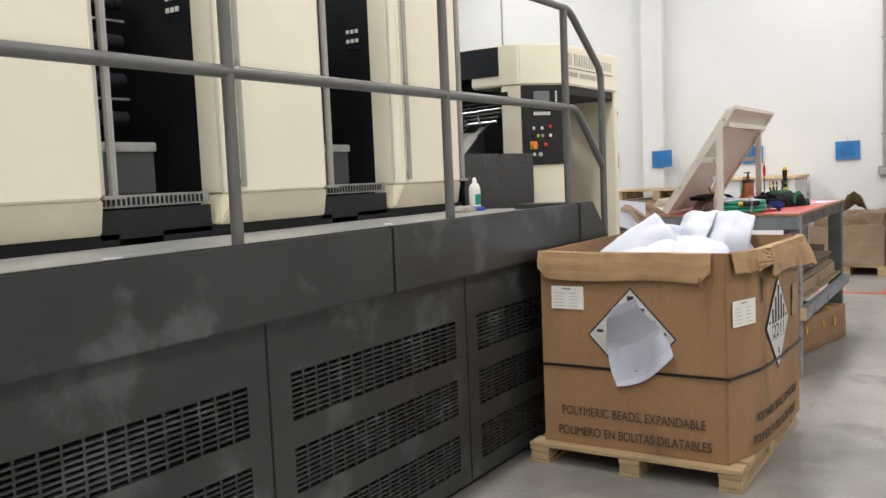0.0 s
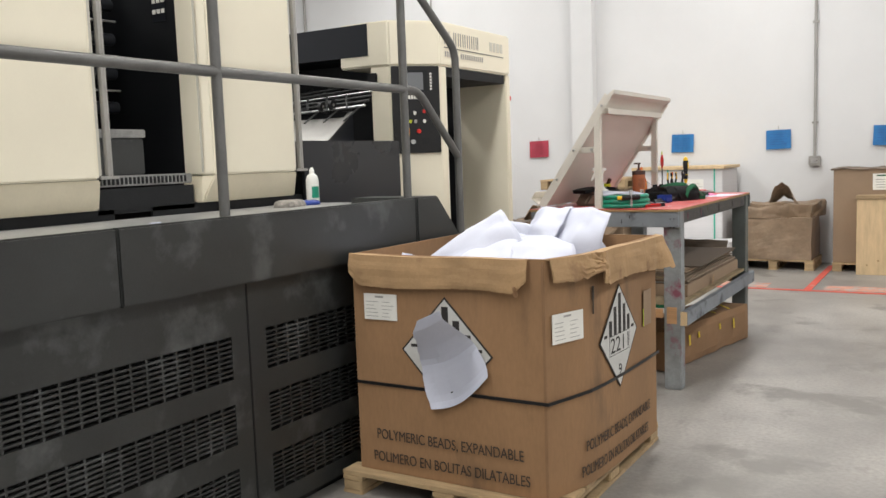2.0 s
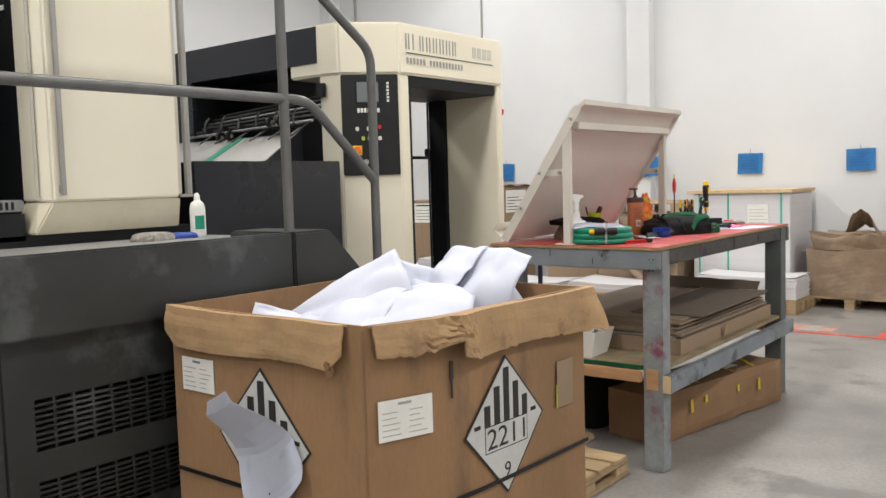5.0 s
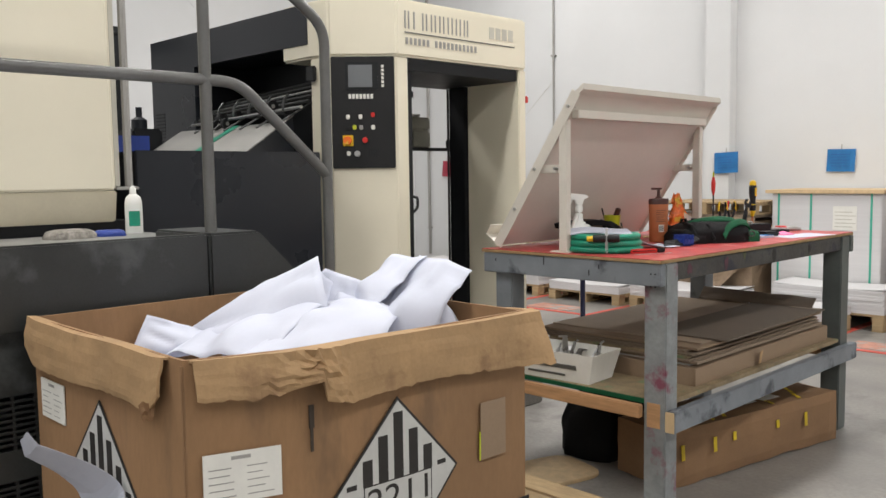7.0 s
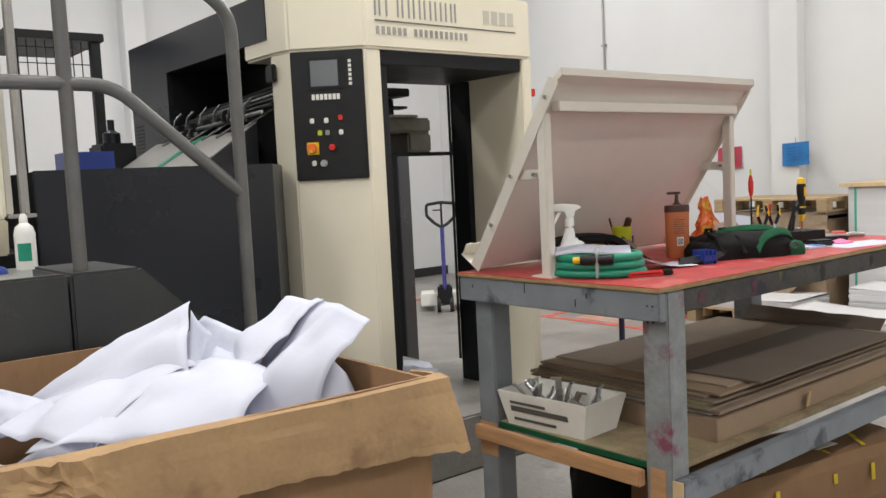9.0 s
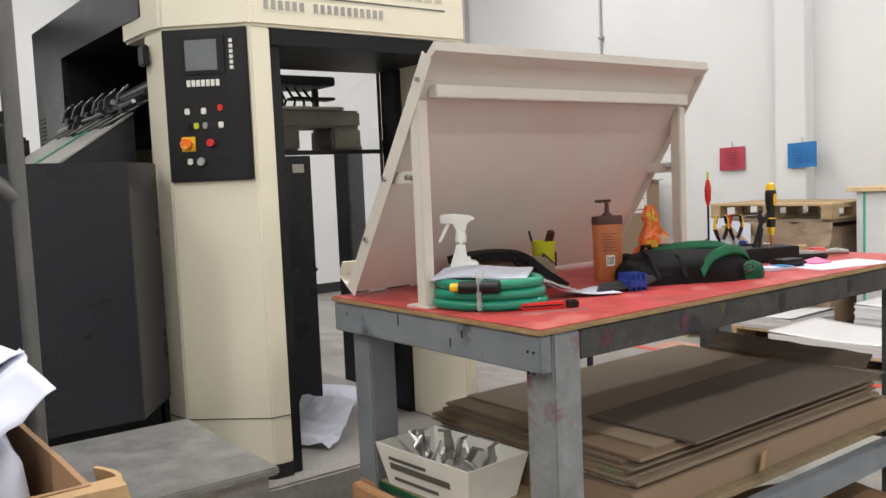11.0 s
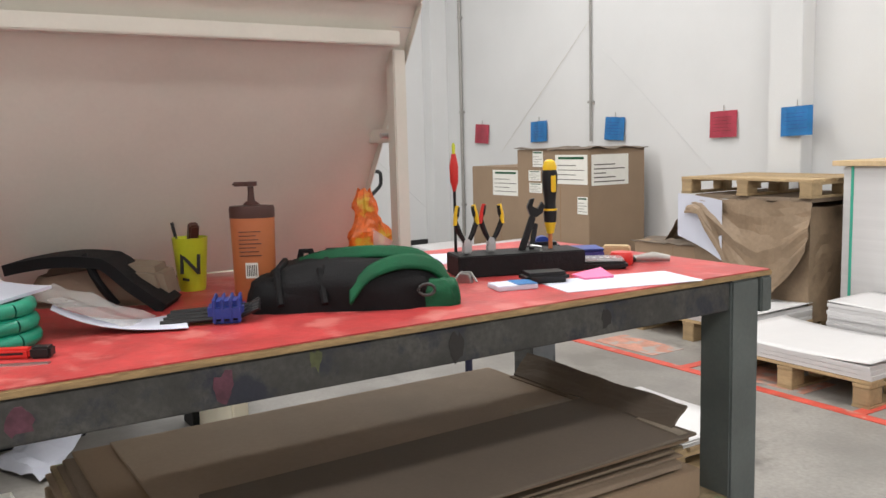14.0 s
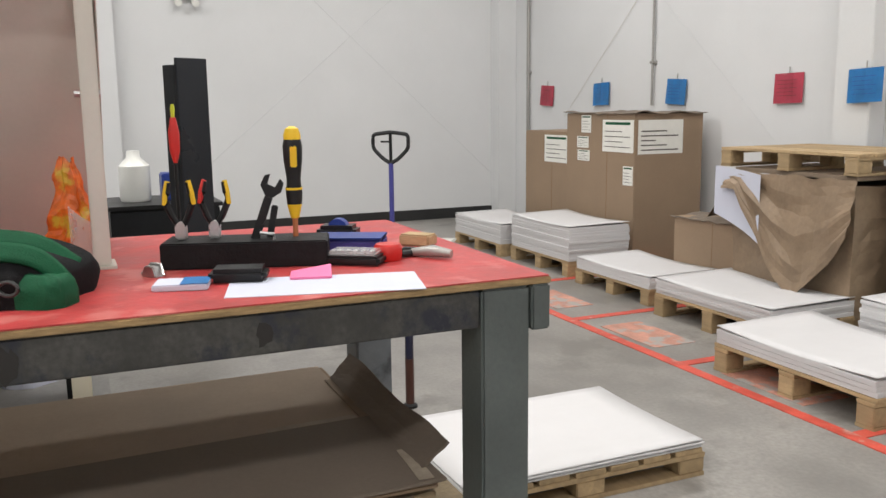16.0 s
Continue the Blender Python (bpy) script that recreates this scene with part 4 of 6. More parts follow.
folded_sheet(((-1.3, 4.66, 0.92), (-1.12, 4.66, 0.92), (-1.12, 4.74, 1.1), (-1.32, 4.72, 1.12)), 12.0, 0.01)
folded_sheet(((-1.75, 4.05, 0.86), (-1.35, 4.2, 0.87), (-1.42, 4.5, 1.0), (-1.7, 4.4, 0.98)), 9.0, 0.03)

# ---- workbench ----
bench = base("workbench", "grey painted timber workbench with worn red top and lower shelf", "workbench", pose(0, 0, 0))
TX0, TX1, TY0, TY1, TZ = -1.985, -1.035, 5.785, 7.765, 1.085
boxes("top_board", [(TX0, TY0, TZ - 0.016, TX1, TY1, TZ - 0.003)], PLYEDGE, bench, 0.002)
boxes("red_surface", [(TX0 + 0.003, TY0 + 0.003, TZ - 0.0028, TX1 - 0.003, TY1 - 0.003, TZ)], REDTOP, bench, 0.001)
AT, AB = TZ - 0.0165, TZ - 0.107
boxes("apron", [(TX0 + 0.01, TY0 + 0.004, AB, TX1 - 0.004, TY0 + 0.042, AT)], GREYPAINT, bench, 0.004)
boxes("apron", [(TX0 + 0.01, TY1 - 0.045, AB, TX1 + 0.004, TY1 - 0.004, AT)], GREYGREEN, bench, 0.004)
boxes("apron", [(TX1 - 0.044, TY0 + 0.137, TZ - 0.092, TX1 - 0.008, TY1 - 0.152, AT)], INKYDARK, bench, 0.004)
boxes("apron", [(TX0 + 0.01, TY0 + 0.044, AB, TX0 + 0.045, TY1 - 0.047, AT)], GREYPAINT, bench, 0.004)
for k, (y, z, w, h, m) in enumerate(((6.02, 1.0, 0.035, 0.05, INKSTAIN), (6.33, 1.0, 0.03, 0.06, INKSTAIN), (6.5, 1.02, 0.02, 0.04, INKGREEN), (6.8, 0.998, 0.03, 0.06, INK), (7.2, 1.0, 0.025, 0.05, INK))):
    obj("ink_splash", lambda bm, y=y, z=z, w=w, h=h, k=k: prism(bm, [(y + w * (0.6 + 0.5 * noise3((math.cos(a * 0.449) * 2, math.sin(a * 0.449) * 2, k))) * math.cos(a * 0.449), z + 0.03 + h * (0.45 + 0.35 * noise3((math.cos(a * 0.449) * 2, math.sin(a * 0.449) * 2, k + 5))) * math.sin(a * 0.449)) for a in range(14)], "x", TX1 - 0.0081, TX1 - 0.0072), m, bench)
boxes("paint_crack", [(x, TY0 + 0.0025, z, x + 0.004, TY0 + 0.0045, z + h) for x, z, h in ((-1.62, 1.03, 0.035), (-1.33, 1.03, 0.02), (-1.9, 1.03, 0.012), (-1.38, 1.0, 0.025))], BLACKP, bench, 0)
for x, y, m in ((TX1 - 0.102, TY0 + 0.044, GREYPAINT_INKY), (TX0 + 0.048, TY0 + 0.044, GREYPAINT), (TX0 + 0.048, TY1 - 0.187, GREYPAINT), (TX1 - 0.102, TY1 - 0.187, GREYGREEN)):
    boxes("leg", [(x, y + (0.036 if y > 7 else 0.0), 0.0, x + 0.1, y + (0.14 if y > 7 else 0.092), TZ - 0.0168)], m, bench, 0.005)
SZ = 0.51
boxes("shelf_board", [(TX0 + 0.04, TY0 + 0.06, SZ - 0.02, TX1 - 0.01, TY1 - 0.06, SZ)], OSB, bench, 0.002)
boxes("shelf_rail", [(TX1 - 0.006, TY0 + 0.055, 0.388, TX1 + 0.034, TY1 - 0.0, 0.475)], GREYPAINT, bench, 0.004)
boxes("shelf_rail", [(TX1 - 0.006, TY0 + 0.048, 0.39, TX1 + 0.033, TY0 + 0.0545, 0.473)], PLY, bench, 0.001)
boxes("shelf_cross_rail", [(TX0 + 0.05, TY0 + 0.01, 0.435, TX1 - 0.104, TY0 + 0.044, SZ - 0.021)], RAWPINE, bench, 0.004)
boxes("shelf_cross_rail", [(TX0 + 0.05, TY1 - 0.12, SZ - 0.11, TX1 - 0.008, TY1 - 0.085, SZ - 0.021)], RAWPINE, bench, 0.004)
boxes("shelf_edge", [(TX0 + 0.04, TY0 + 0.05, SZ - 0.02, TX1 - 0.1, TY0 + 0.0595, SZ - 0.001)], GREENCLOTH, bench, 0.001)
boxes("bare_patch", [(TX0 + 0.049, TY0 + 0.0425, 0.37, TX0 + 0.147, TY0 + 0.0438, 0.5), (TX1 - 0.085, TY0 + 0.0415, 0.4, TX1 - 0.025, TY0 + 0.0438, 0.5)], RAWPINE, bench, 0)
boxes("screw_head", [(TX1 - 0.05 + 0.02 * i, TY0 + 0.002, TZ - 0.06 - 0.05 * j, TX1 - 0.044 + 0.02 * i, TY0 + 0.005, TZ - 0.054 - 0.05 * j) for i in range(2) for j in range(2)], BLACKP, bench, 0)

# ---- tilted sheet-metal tray on the bench ----
tray = base("tilted_tray", "off-white sheet metal inspection tray propped at an angle", "metal tray", pose(0, 0, 0))
A, B = (-1.905, 1.1), (-1.455, 1.765)
dx, dz = B[0] - A[0], B[1] - A[1]
ln = math.hypot(dx, dz)
ux, uz = dx / ln, dz / ln
TM = Matrix(((0, ux, -uz, A[0]), (1, 0, 0, 5.815), (0, uz, ux, A[1]), (0, 0, 0, 1)))
L = 1.17
boxes("panel", [(0, 0, 0, L, ln, 0.008)], WHITEMETAL, tray, 0.001, at=TM)
boxes("side_flange", [(-0.003, 0, -0.02, 0.0, ln, 0.03), (L, 0, -0.02, L + 0.003, ln, 0.03)], WHITEMETAL, tray, 0.001, at=TM)
boxes("bottom_trough", [(0, -0.004, 0.008, L, 0.0, 0.1), (0, 0.0, 0.09, L, 0.05, 0.095)], WHITEMETAL, tray, 0.001, at=TM)
obj("top_lip", lambda bm: prism(bm, [(B[0] - 0.01, B[1] + 0.004), (B[0] + 0.03, B[1] + 0.035), (B[0] + 0.034, B[1] + 0.01), (B[0] + 0.0, B[1] - 0.012)], "y", 5.812, 5.818 + L), WHITEMETAL, tray, 0.0)
boxes("cross_bar", [(-1.513, 5.851, 1.66, -1.475, 5.815 + L - 0.041, 1.695)], WHITEMETAL, tray, 0.003)
for y in (5.815, 5.815 + L - 0.04):
    boxes("prop_post", [(-1.555, y, TZ + 0.006, -1.515, y + 0.035, 1.656)], WHITEMETAL, tray, 0.003)
    boxes("prop_foot", [(-1.6, y - 0.005, TZ, -1.5, y + 0.045, TZ + 0.006)], WHITEMETAL, tray, 0.001)
    boxes("prop_bracket", [(-1.7, y + 0.01, 1.43, -1.556, y + 0.022, 1.465)], WHITEMETAL, tray, 0.003)
    for xx, zz in ((-1.57, 1.448), (-1.685, 1.448), (-1.5, 1.71), (-1.8, 1.27)):
        obj("bolt", lambda bm, y=y, xx=xx, zz=zz: tube(bm, [(xx, y - 0.012, zz), (xx, y + 0.04, zz)], 0.007, 8), STEEL, tray, smooth=True)

# ---- cardboard under the bench top ----
r = random.Random(5)
zc = SZ
for k in range(9):
    t = (0.078, 0.01, 0.014, 0.006, 0.012, 0.006, 0.01, 0.01, 0.006)[k]
    s = r.uniform(-0.02, 0.02)
    material = (CARDBOX, SILVERLABEL, CARDGREY, CARDGREY, OSB, CARDGREY, CARDGREY, CARDBOX, TANBOARD)[k]
    ob = boxes("cardboard_sheet", [(-1.97 + s, 6.12 + 0.018 * k + r.uniform(-0.05, 0.05), 0, -1.09 + r.uniform(-0.035, 0.02) - 0.006 * k, 7.53 + r.uniform(-0.04, 0.03), t)], material, None, 0.002, at=pose(0, 0, zc))
    tagged(ob, "flat brown corrugated cardboard lying in a stack on the shelf", "cardboard", "flattened cardboard on the bench shelf")
    zc += t + 0.0005
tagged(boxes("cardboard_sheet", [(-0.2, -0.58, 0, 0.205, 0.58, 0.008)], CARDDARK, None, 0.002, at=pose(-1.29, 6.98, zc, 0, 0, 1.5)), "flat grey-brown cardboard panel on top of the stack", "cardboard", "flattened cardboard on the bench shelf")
flap_card = base("cardboard_flap", "creased brown cardboard flap standing up behind the stack", "cardboard", pose(0, 0, 0))
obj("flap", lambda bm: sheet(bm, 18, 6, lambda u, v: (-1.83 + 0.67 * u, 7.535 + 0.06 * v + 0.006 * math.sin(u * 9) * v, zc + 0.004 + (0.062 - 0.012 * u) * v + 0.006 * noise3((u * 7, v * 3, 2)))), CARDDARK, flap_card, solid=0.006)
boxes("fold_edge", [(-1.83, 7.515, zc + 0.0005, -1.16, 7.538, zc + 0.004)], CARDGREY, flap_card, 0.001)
tagged(boxes("paper_strip", [(-0.014, -0.11, 0, 0.014, 0.11, 0.0015)], RAWPALE, None, 0, at=pose(-1.525, 7.4, zc + 0.0005, 0, 0, 2)), "pale torn tape strip stuck on the cardboard", "tape")
tagged(boxes("paper_strip", [(-0.08, -0.016, 0, 0.08, 0.016, 0.0015)], RAWPALE, None, 0, at=pose(-1.19, 7.53, zc + 0.0085, 0, 0, -4)), "pale torn paper label on the cardboard edge", "tape")
tagged(boxes("paper_strip", [(-0.003, -0.02, 0, 0.0, 0.02, 0.06)], CARDLIGHT, None, 0, at=pose(-1.065, 6.72, SZ + 0.01, 0, 8, 12)), "strip of tan tape on the carton edge", "tape")

# ---- stacks of sheets along the wall ----


def sheet_stack(x0, x1, y0, y1, z, top, label="ream stack of white paper sheets on a pallet", sag=0.012):
    pallet(x1 - x0 + 0.02, y1 - y0 + 0.02, pose((x0 + x1) / 2, (y0 + y1) / 2, 0), h=z)
    s = base("paper_stack", label, "paper stack", pose((x0 + x1) / 2, (y0 + y1) / 2, z), "white paper stacks on pallets")
    w, d = (x1 - x0) / 2, (y1 - y0) / 2
    n = max(3, int((top - z) / 0.022))
    rr = random.Random(int(x0 * 50))
    for k in range(n):
        a, b = (top - z) * k / n, (top - z) * (k + 1) / n - 0.0006
        o = [rr.uniform(-0.006, 0.006) for _ in range(4)]
        boxes("ream", [(-w + o[0], -d + o[1], a, w + o[2], d + o[3], b)], SHEETS, s, 0.0015)
    curl = sag + 0.008
    obj("top_sheet", lambda bm: sheet(bm, 14, 8, lambda u, v: (-w + 2 * w * u, -d + 2 * d * v, top - z + 0.002 + curl * (2 * u - 1) ** 2 * (0.6 + 0.4 * v))), SHEETS, s, solid=0.004, smooth=True)
    return s


sheet_stack(-3.1, -2.1, 10.02, 10.7, 0.15, 0.225, sag=0.02)
sheet_stack(-2.85, -1.85, 10.78, 11.25, 0.15, 0.36)
sheet_stack(-4.25, -3.2, 10.5, 11.15, 0.15, 0.245)
sheet_stack(-5.4, -4.45, 10.6, 11.2, 0.12, 0.2)
sheet_stack(-6.6, -5.6, 10.65, 11.25, 0.13, 0.41)
sheet_stack(-7.75, -6.72, 10.6, 11.2, 0.12, 0.3)
# pallet with sheets beyond the bench
sheet_stack(-2.77, -2.07, 8.05, 9.06, 0.115, 0.135, sag=0.0)


def carton(x0, x1, y0, y1, h, label, labels=(), material=None, z0=0.0, lid=True):
    c = base("carton", label, "carton", pose(x0, y0, z0), "kraft cartons by the wall")
    w, d = x1 - x0, y1 - y0
    boxes("body", [(0, 0, 0, w, d, h - 0.004)], material or CARDBOX, c, 0.006)
    if lid:
        obj("lid", lambda bm: sheet(bm, 16, 12, lambda u, v: (-0.03 + (w + 0.07) * u, -0.02 + (d + 0.03) * v, h + 0.03 * noise3((u * 4 + x0, v * 4, 1)) + 0.012 * noise3((u * 11, v * 9, 4)))), CARDDARK, c, solid=0.006)
    boxes("fold_line", [(w * 0.62, -0.0015, 0.0, w * 0.625, 0.001, h - 0.02)], CARDIN, c, 0)
    for (a, z, lw, lh) in labels:
        boxes("paper_label", [(a, -0.004, z, a + lw, 0.002, z + lh)], LABELW, c, 0)
        boxes("label_print", [(a + lw * 0.08, -0.0055, z + lh * (0.15 + 0.16 * k), a + lw * (0.9 - 0.25 * (k % 2)), -0.0038, z + lh * (0.172 + 0.16 * k)) for k in range(4)], INKBROWN, c, 0)
        boxes("label_head", [(a + lw * 0.1, -0.0055, z + lh * 0.85, a + lw * 0.9, -0.0038, z + lh * 0.93)], GREENCLOTH, c, 0)
    return c


c = carton(-6.75, -5.66, 11.33, 12.05, 1.34, "tall kraft cardboard carton with white labels", ((0.61, 1.0, 0.46, 0.28), (0.2, 0.9, 0.2, 0.1), (0.19, 1.02, 0.19, 0.105), (0.26, 1.16, 0.16, 0.16), (0.93, 0.72, 0.14, 0.165)))
boxes("paper_label", [(1.088, 0.03, 0.99, 1.093, 0.5, 1.28)], LABELW, c, 0)
boxes("label_print", [(1.092, 0.06, 1.02 + 0.04 * k, 1.0945, 0.45 - 0.12 * (k % 3), 1.03 + 0.04 * k) for k in range(5)], INKBROWN, c, 0)
carton(-7.65, -6.78, 11.38, 12.05, 1.16, "kraft cardboard carton with a white label", ((0.4, 0.85, 0.46, 0.27),), lid=False)
carton(-4.95, -4.25, 11.2, 11.9, 0.56, "low kraft carton with a crumpled paper top", ())


def wrapped(name, x0, x1, y0, y1, z0, z1, seed, label, amp=0.05, material=None):
    def build(bm):
        n = 12
        def lump(p):
            v = Vector(p)
            k = amp * (noise3((v.x * 2.5, v.y * 2.5, v.z * 2.5 + seed)) + 0.5 * abs(noise3((v.x * 7, v.y * 7, v.z * 7 + seed))))
            c0 = Vector(((x0 + x1) / 2, (y0 + y1) / 2, v.z))
            dd = v - c0
            if dd.length > 0:
                v += dd.normalized() * k
            if p[2] > z0 + 0.01:
                v.z += 0.8 * k
            return v
        for side in range(5):
            def f(u, v, side=side):
                X, Y, Z = x0 + (x1 - x0) * u, y0 + (y1 - y0) * u, z0 + (z1 - z0) * v
                return lump([(X, y0, Z), (x1, Y, Z), (x1 - (x1 - x0) * u, y1, Z), (x0, y1 - (y1 - y0) * u, Z), (X, y0 + (y1 - y0) * v, z1)][side])
            sheet(bm, n, n, f)
        bmesh.ops.remove_doubles(bm, verts=bm.verts, dist=0.0005)
    return tagged(obj(name, build, material or KRAFT), label, "wrapped stack")


pallet(1.05, 0.8, pose(-3.75, 11.55, 0), h=0.12)
wrapped("wrapped_stack", -4.2, -3.22, 11.12, 11.95, 0.12, 0.92, 2.0, "stack wrapped in wrinkled brown kraft paper", 0.04)
tagged(obj("kraft_cover", lambda bm: sheet(bm, 16, 12, lambda u, v: (-4.22 + 1.05 * u, 11.07 - 0.02 * v + 0.03 * noise3((u * 5, v * 5, 1)) - 0.05 * v, 0.96 - (0.12 + 0.62 * max(0.0, 1 - abs(2 * u - 1.25) ** 1.4)) * v + 0.02 * noise3((u * 8, v * 6, 5)))), KRAFT, solid=0.002), "folded brown kraft paper draped over the stack", "wrapping paper")
tagged(obj("white_cover_sheet", lambda bm: sheet(bm, 8, 8, lambda u, v: (-4.3 + 0.42 * u, 11.02 + 0.03 * math.sin(3 * u), 0.95 - 0.33 * v - 0.12 * u * v + 0.04 * (1 - u))), PAPER, solid=0.001), "white paper sheet hanging from the stack", "paper")
pallet(1.15, 0.85, pose(-3.75, 11.5, 0.985), h=0.13, label="pine pallet lying on top of a wrapped stack")
tagged(boxes("cardboard_sheet", [(-4.2, 11.1, 0.955, -3.2, 11.95, 0.983)], CARDGREY, None, 0.004), "crushed brown cardboard between pallet and stack", "cardboard")

pallet(1.1, 0.9, pose(-2.58, 11.72, 0), h=0.12)
white = base("white_wrapped_stack", "tall white film-wrapped stack with green straps", "wrapped stack", pose(0, 0, 0))
boxes("body", [(-3.1, 11.3, 0.121, -2.06, 12.1, 1.2)], SHEETS, white, 0.008)
boxes("top_board", [(-3.16, 11.26, 1.2, -2.03, 12.12, 1.235)], PLY, white, 0.003)
boxes("strap", [(x, 11.294, 0.121, x + 0.018, 11.2995, 1.2) for x in (-3.04, -2.72, -2.16)], TEALSTRAP, white, 0)
boxes("label", [(-2.5, 11.293, 0.85, -2.28, 11.299, 1.08)], LABELW, white, 0)
boxes("print", [(-2.48, 11.291, 0.88 + 0.035 * k, -2.32 + 0.03 * (k % 2), 11.2925, 0.888 + 0.035 * k) for k in range(5)], GREYPRINT, white, 0)
pallet(0.9, 0.7, pose(-1.5, 11.72, 0), h=0.12)
wrapped("wrapped_stack", -1.92, -1.08, 11.38, 12.05, 0.12, 0.6, 5.0, "low stack wrapped in crumpled brown kraft paper", 0.03)
wrapped("crumpled_kraft", -1.85, -1.1, 11.45, 12.05, 0.6, 0.74, 9.0, "crumpled brown kraft paper heap on a stack", 0.12)
tagged(obj("crumpled_kraft", lambda bm: sheet(bm, 14, 10, lambda u, v: (-1.6 + 0.35 * u, 11.5 + 0.3 * v, 0.7 + 0.32 * math.sin(math.pi * u) * (1 - v * 0.6) + 0.05 * noise3((u * 6, v * 6, 4)))), KRAFT, solid=0.002), "peaked crumpled brown kraft paper on a stack", "wrapping paper")
tagged(obj("crumpled_kraft", lambda bm: sheet(bm, 14, 10, lambda u, v: (-4.72 + 0.4 * u, 11.3 + 0.35 * v, 0.57 + 0.2 * math.sin(math.pi * u) * abs(math.sin(v * 6 + u * 3)) + 0.05 * noise3((u * 6, v * 6, 8)))), KRAFT, solid=0.002), "peaked crumpled brown kraft paper on a carton", "wrapping paper")
pallet(1.0, 0.7, pose(-0.37, 11.75, 0), h=0.1)
carton(-0.865, 0.085, 11.45, 12.1, 1.06, "kraft cardboard carton on a pallet with a white label", ((0.4, 0.82, 0.4, 0.18),), z0=0.1)
panel = base("plywood_crate", "upright pine plywood crate panel leaning before a carton", "crate", pose(0, 0, 0))
boxes("front_board", [(-0.6, 11.2, 0.0, 0.0, 11.22, 0.83)], PLY, panel, 0.003)
boxes("side_board", [(-0.6, 11.222, 0.0, -0.58, 11.44, 0.83), (-0.02, 11.222, 0.0, 0.0, 11.44, 0.83)], PLY, panel, 0.003)
boxes("top_rail", [(-0.61, 11.185, 0.832, 0.01, 11.44, 0.87)], PINE, panel, 0.003)
boxes("knot", [(-0.5 + 0.11 * k, 11.1985, 0.1 + 0.05 * ((k * 7) % 3), -0.485 + 0.11 * k, 11.2015, 0.115 + 0.05 * ((k * 7) % 3)) for k in range(5)], PLYEDGE, panel, 0)
sheet_stack(0.3, 1.3, 10.6, 11.4, 0.15, 0.5)
carton(0.29, 1.25, 11.45, 12.1, 1.42, "tall kraft carton behind a paper stack", (), lid=True)
tagged(obj("cardboard_scrap", lambda bm: sheet(bm, 8, 5, lambda u, v: (0.3 + 0.5 * u, 10.7 + 0.3 * v, 0.506 + 0.05 * abs(noise3((u * 4, v * 4, 3))))), CARDBOX, solid=0.004), "torn brown cardboard scrap on the paper stack", "cardboard")

# ---- pallet truck ----
jack = base("pallet_truck", "hand pallet truck with black loop handle and blue shaft", "pallet truck", pose(-6.63, 9.48, 0, 0, 0, 52))
obj("handle_loop", lambda bm: tube(bm, bend([(0, 0, 0.93), (-0.07, 0, 0.97), (-0.16, 0, 1.06), (-0.16, 0, 1.18), (0, 0, 1.2), (0.16, 0, 1.18), (0.16, 0, 1.06), (0.07, 0, 0.97), (0, 0, 0.93)], 0.035), 0.017, 8), BLACKP, jack, smooth=True)
boxes("lever", [(-0.012, -0.012, 0.93, 0.012, 0.012, 1.19), (-0.09, -0.008, 1.11, -0.0125, 0.008, 1.125)], BLACKP, jack, 0.003)
obj("shaft", lambda bm: tube(bm, [(0, 0, 0.25), (0, 0, 0.93)], 0.022, 10), PURPLE, jack, smooth=True)
boxes("pump", [(-0.08, -0.02, 0.1, 0.08, 0.16, 0.3)], BLACKP, jack, 0.02)
boxes("fork", [(-0.27, 0.16, 0.06, -0.11, 1.3, 0.085), (0.11, 0.16, 0.06, 0.27, 1.3, 0.085), (-0.27, 0.1, 0.06, 0.27, 0.16, 0.2)], LABELW, jack, 0.01)
for x in (-0.09, 0.05):
    obj("wheel", lambda bm, x=x: tube(bm, [(x, 0.05, 0.09), (x + 0.04, 0.05, 0.09)], 0.09, 16), BLACKRUB, jack, smooth=True)
obj("roller", lambda bm: [tube(bm, [(x, 1.2, 0.035), (x + 0.1, 1.2, 0.035)], 0.035, 10) for x in (-0.24, 0.14)], BLACKRUB, jack, smooth=True)

# black angled guard standing behind the press
guard = base("black_guard", "tall black sheet metal angle guard beside the press", "guard", pose(-4.74, 7.58, 0, 0, 0, 30))
boxes("wide_face", [(0.0, -0.1, 0.0, 0.02, 0.11, 1.7)], BLACKGLOSS, guard, 0.002)
boxes("narrow_face", [(-0.08, -0.12, 0.0, 0.02, -0.1005, 1.66)], BLACKMATT, guard, 0.002)

# ---- things on the bench ----
bottle = base("spray_bottle", "white plastic trigger spray bottle with a green label", "spray bottle", pose(-1.588, 6.005, TZ, 0, 0, 52))
obj("body", lambda bm: prism(bm, [(-0.036, 0), (0.056, 0), (0.056, 0.1), (0.04, 0.112), (0.018, 0.116), (0.013, 0.15), (0.012, 0.17), (-0.012, 0.17), (-0.02, 0.14), (-0.034, 0.1)], "y", -0.026, 0.026), WHITEPLASTIC, bottle, 0.009, smooth=True)
boxes("label", [(-0.03, -0.0275, 0.03, 0.05, 0.0275, 0.09)], GREENCLOTH, bottle, 0.003)
boxes("label_print", [(-0.024, -0.0282, 0.05, 0.04, -0.0276, 0.056), (-0.024, -0.0282, 0.07, 0.03, -0.0276, 0.075)], LABELW, bottle, 0)
obj("collar", lambda bm: lathe(bm, [(0.017, 0.168), (0.017, 0.19), (0.013, 0.2)], seg=16), WHITEPLASTIC, bottle, smooth=True)
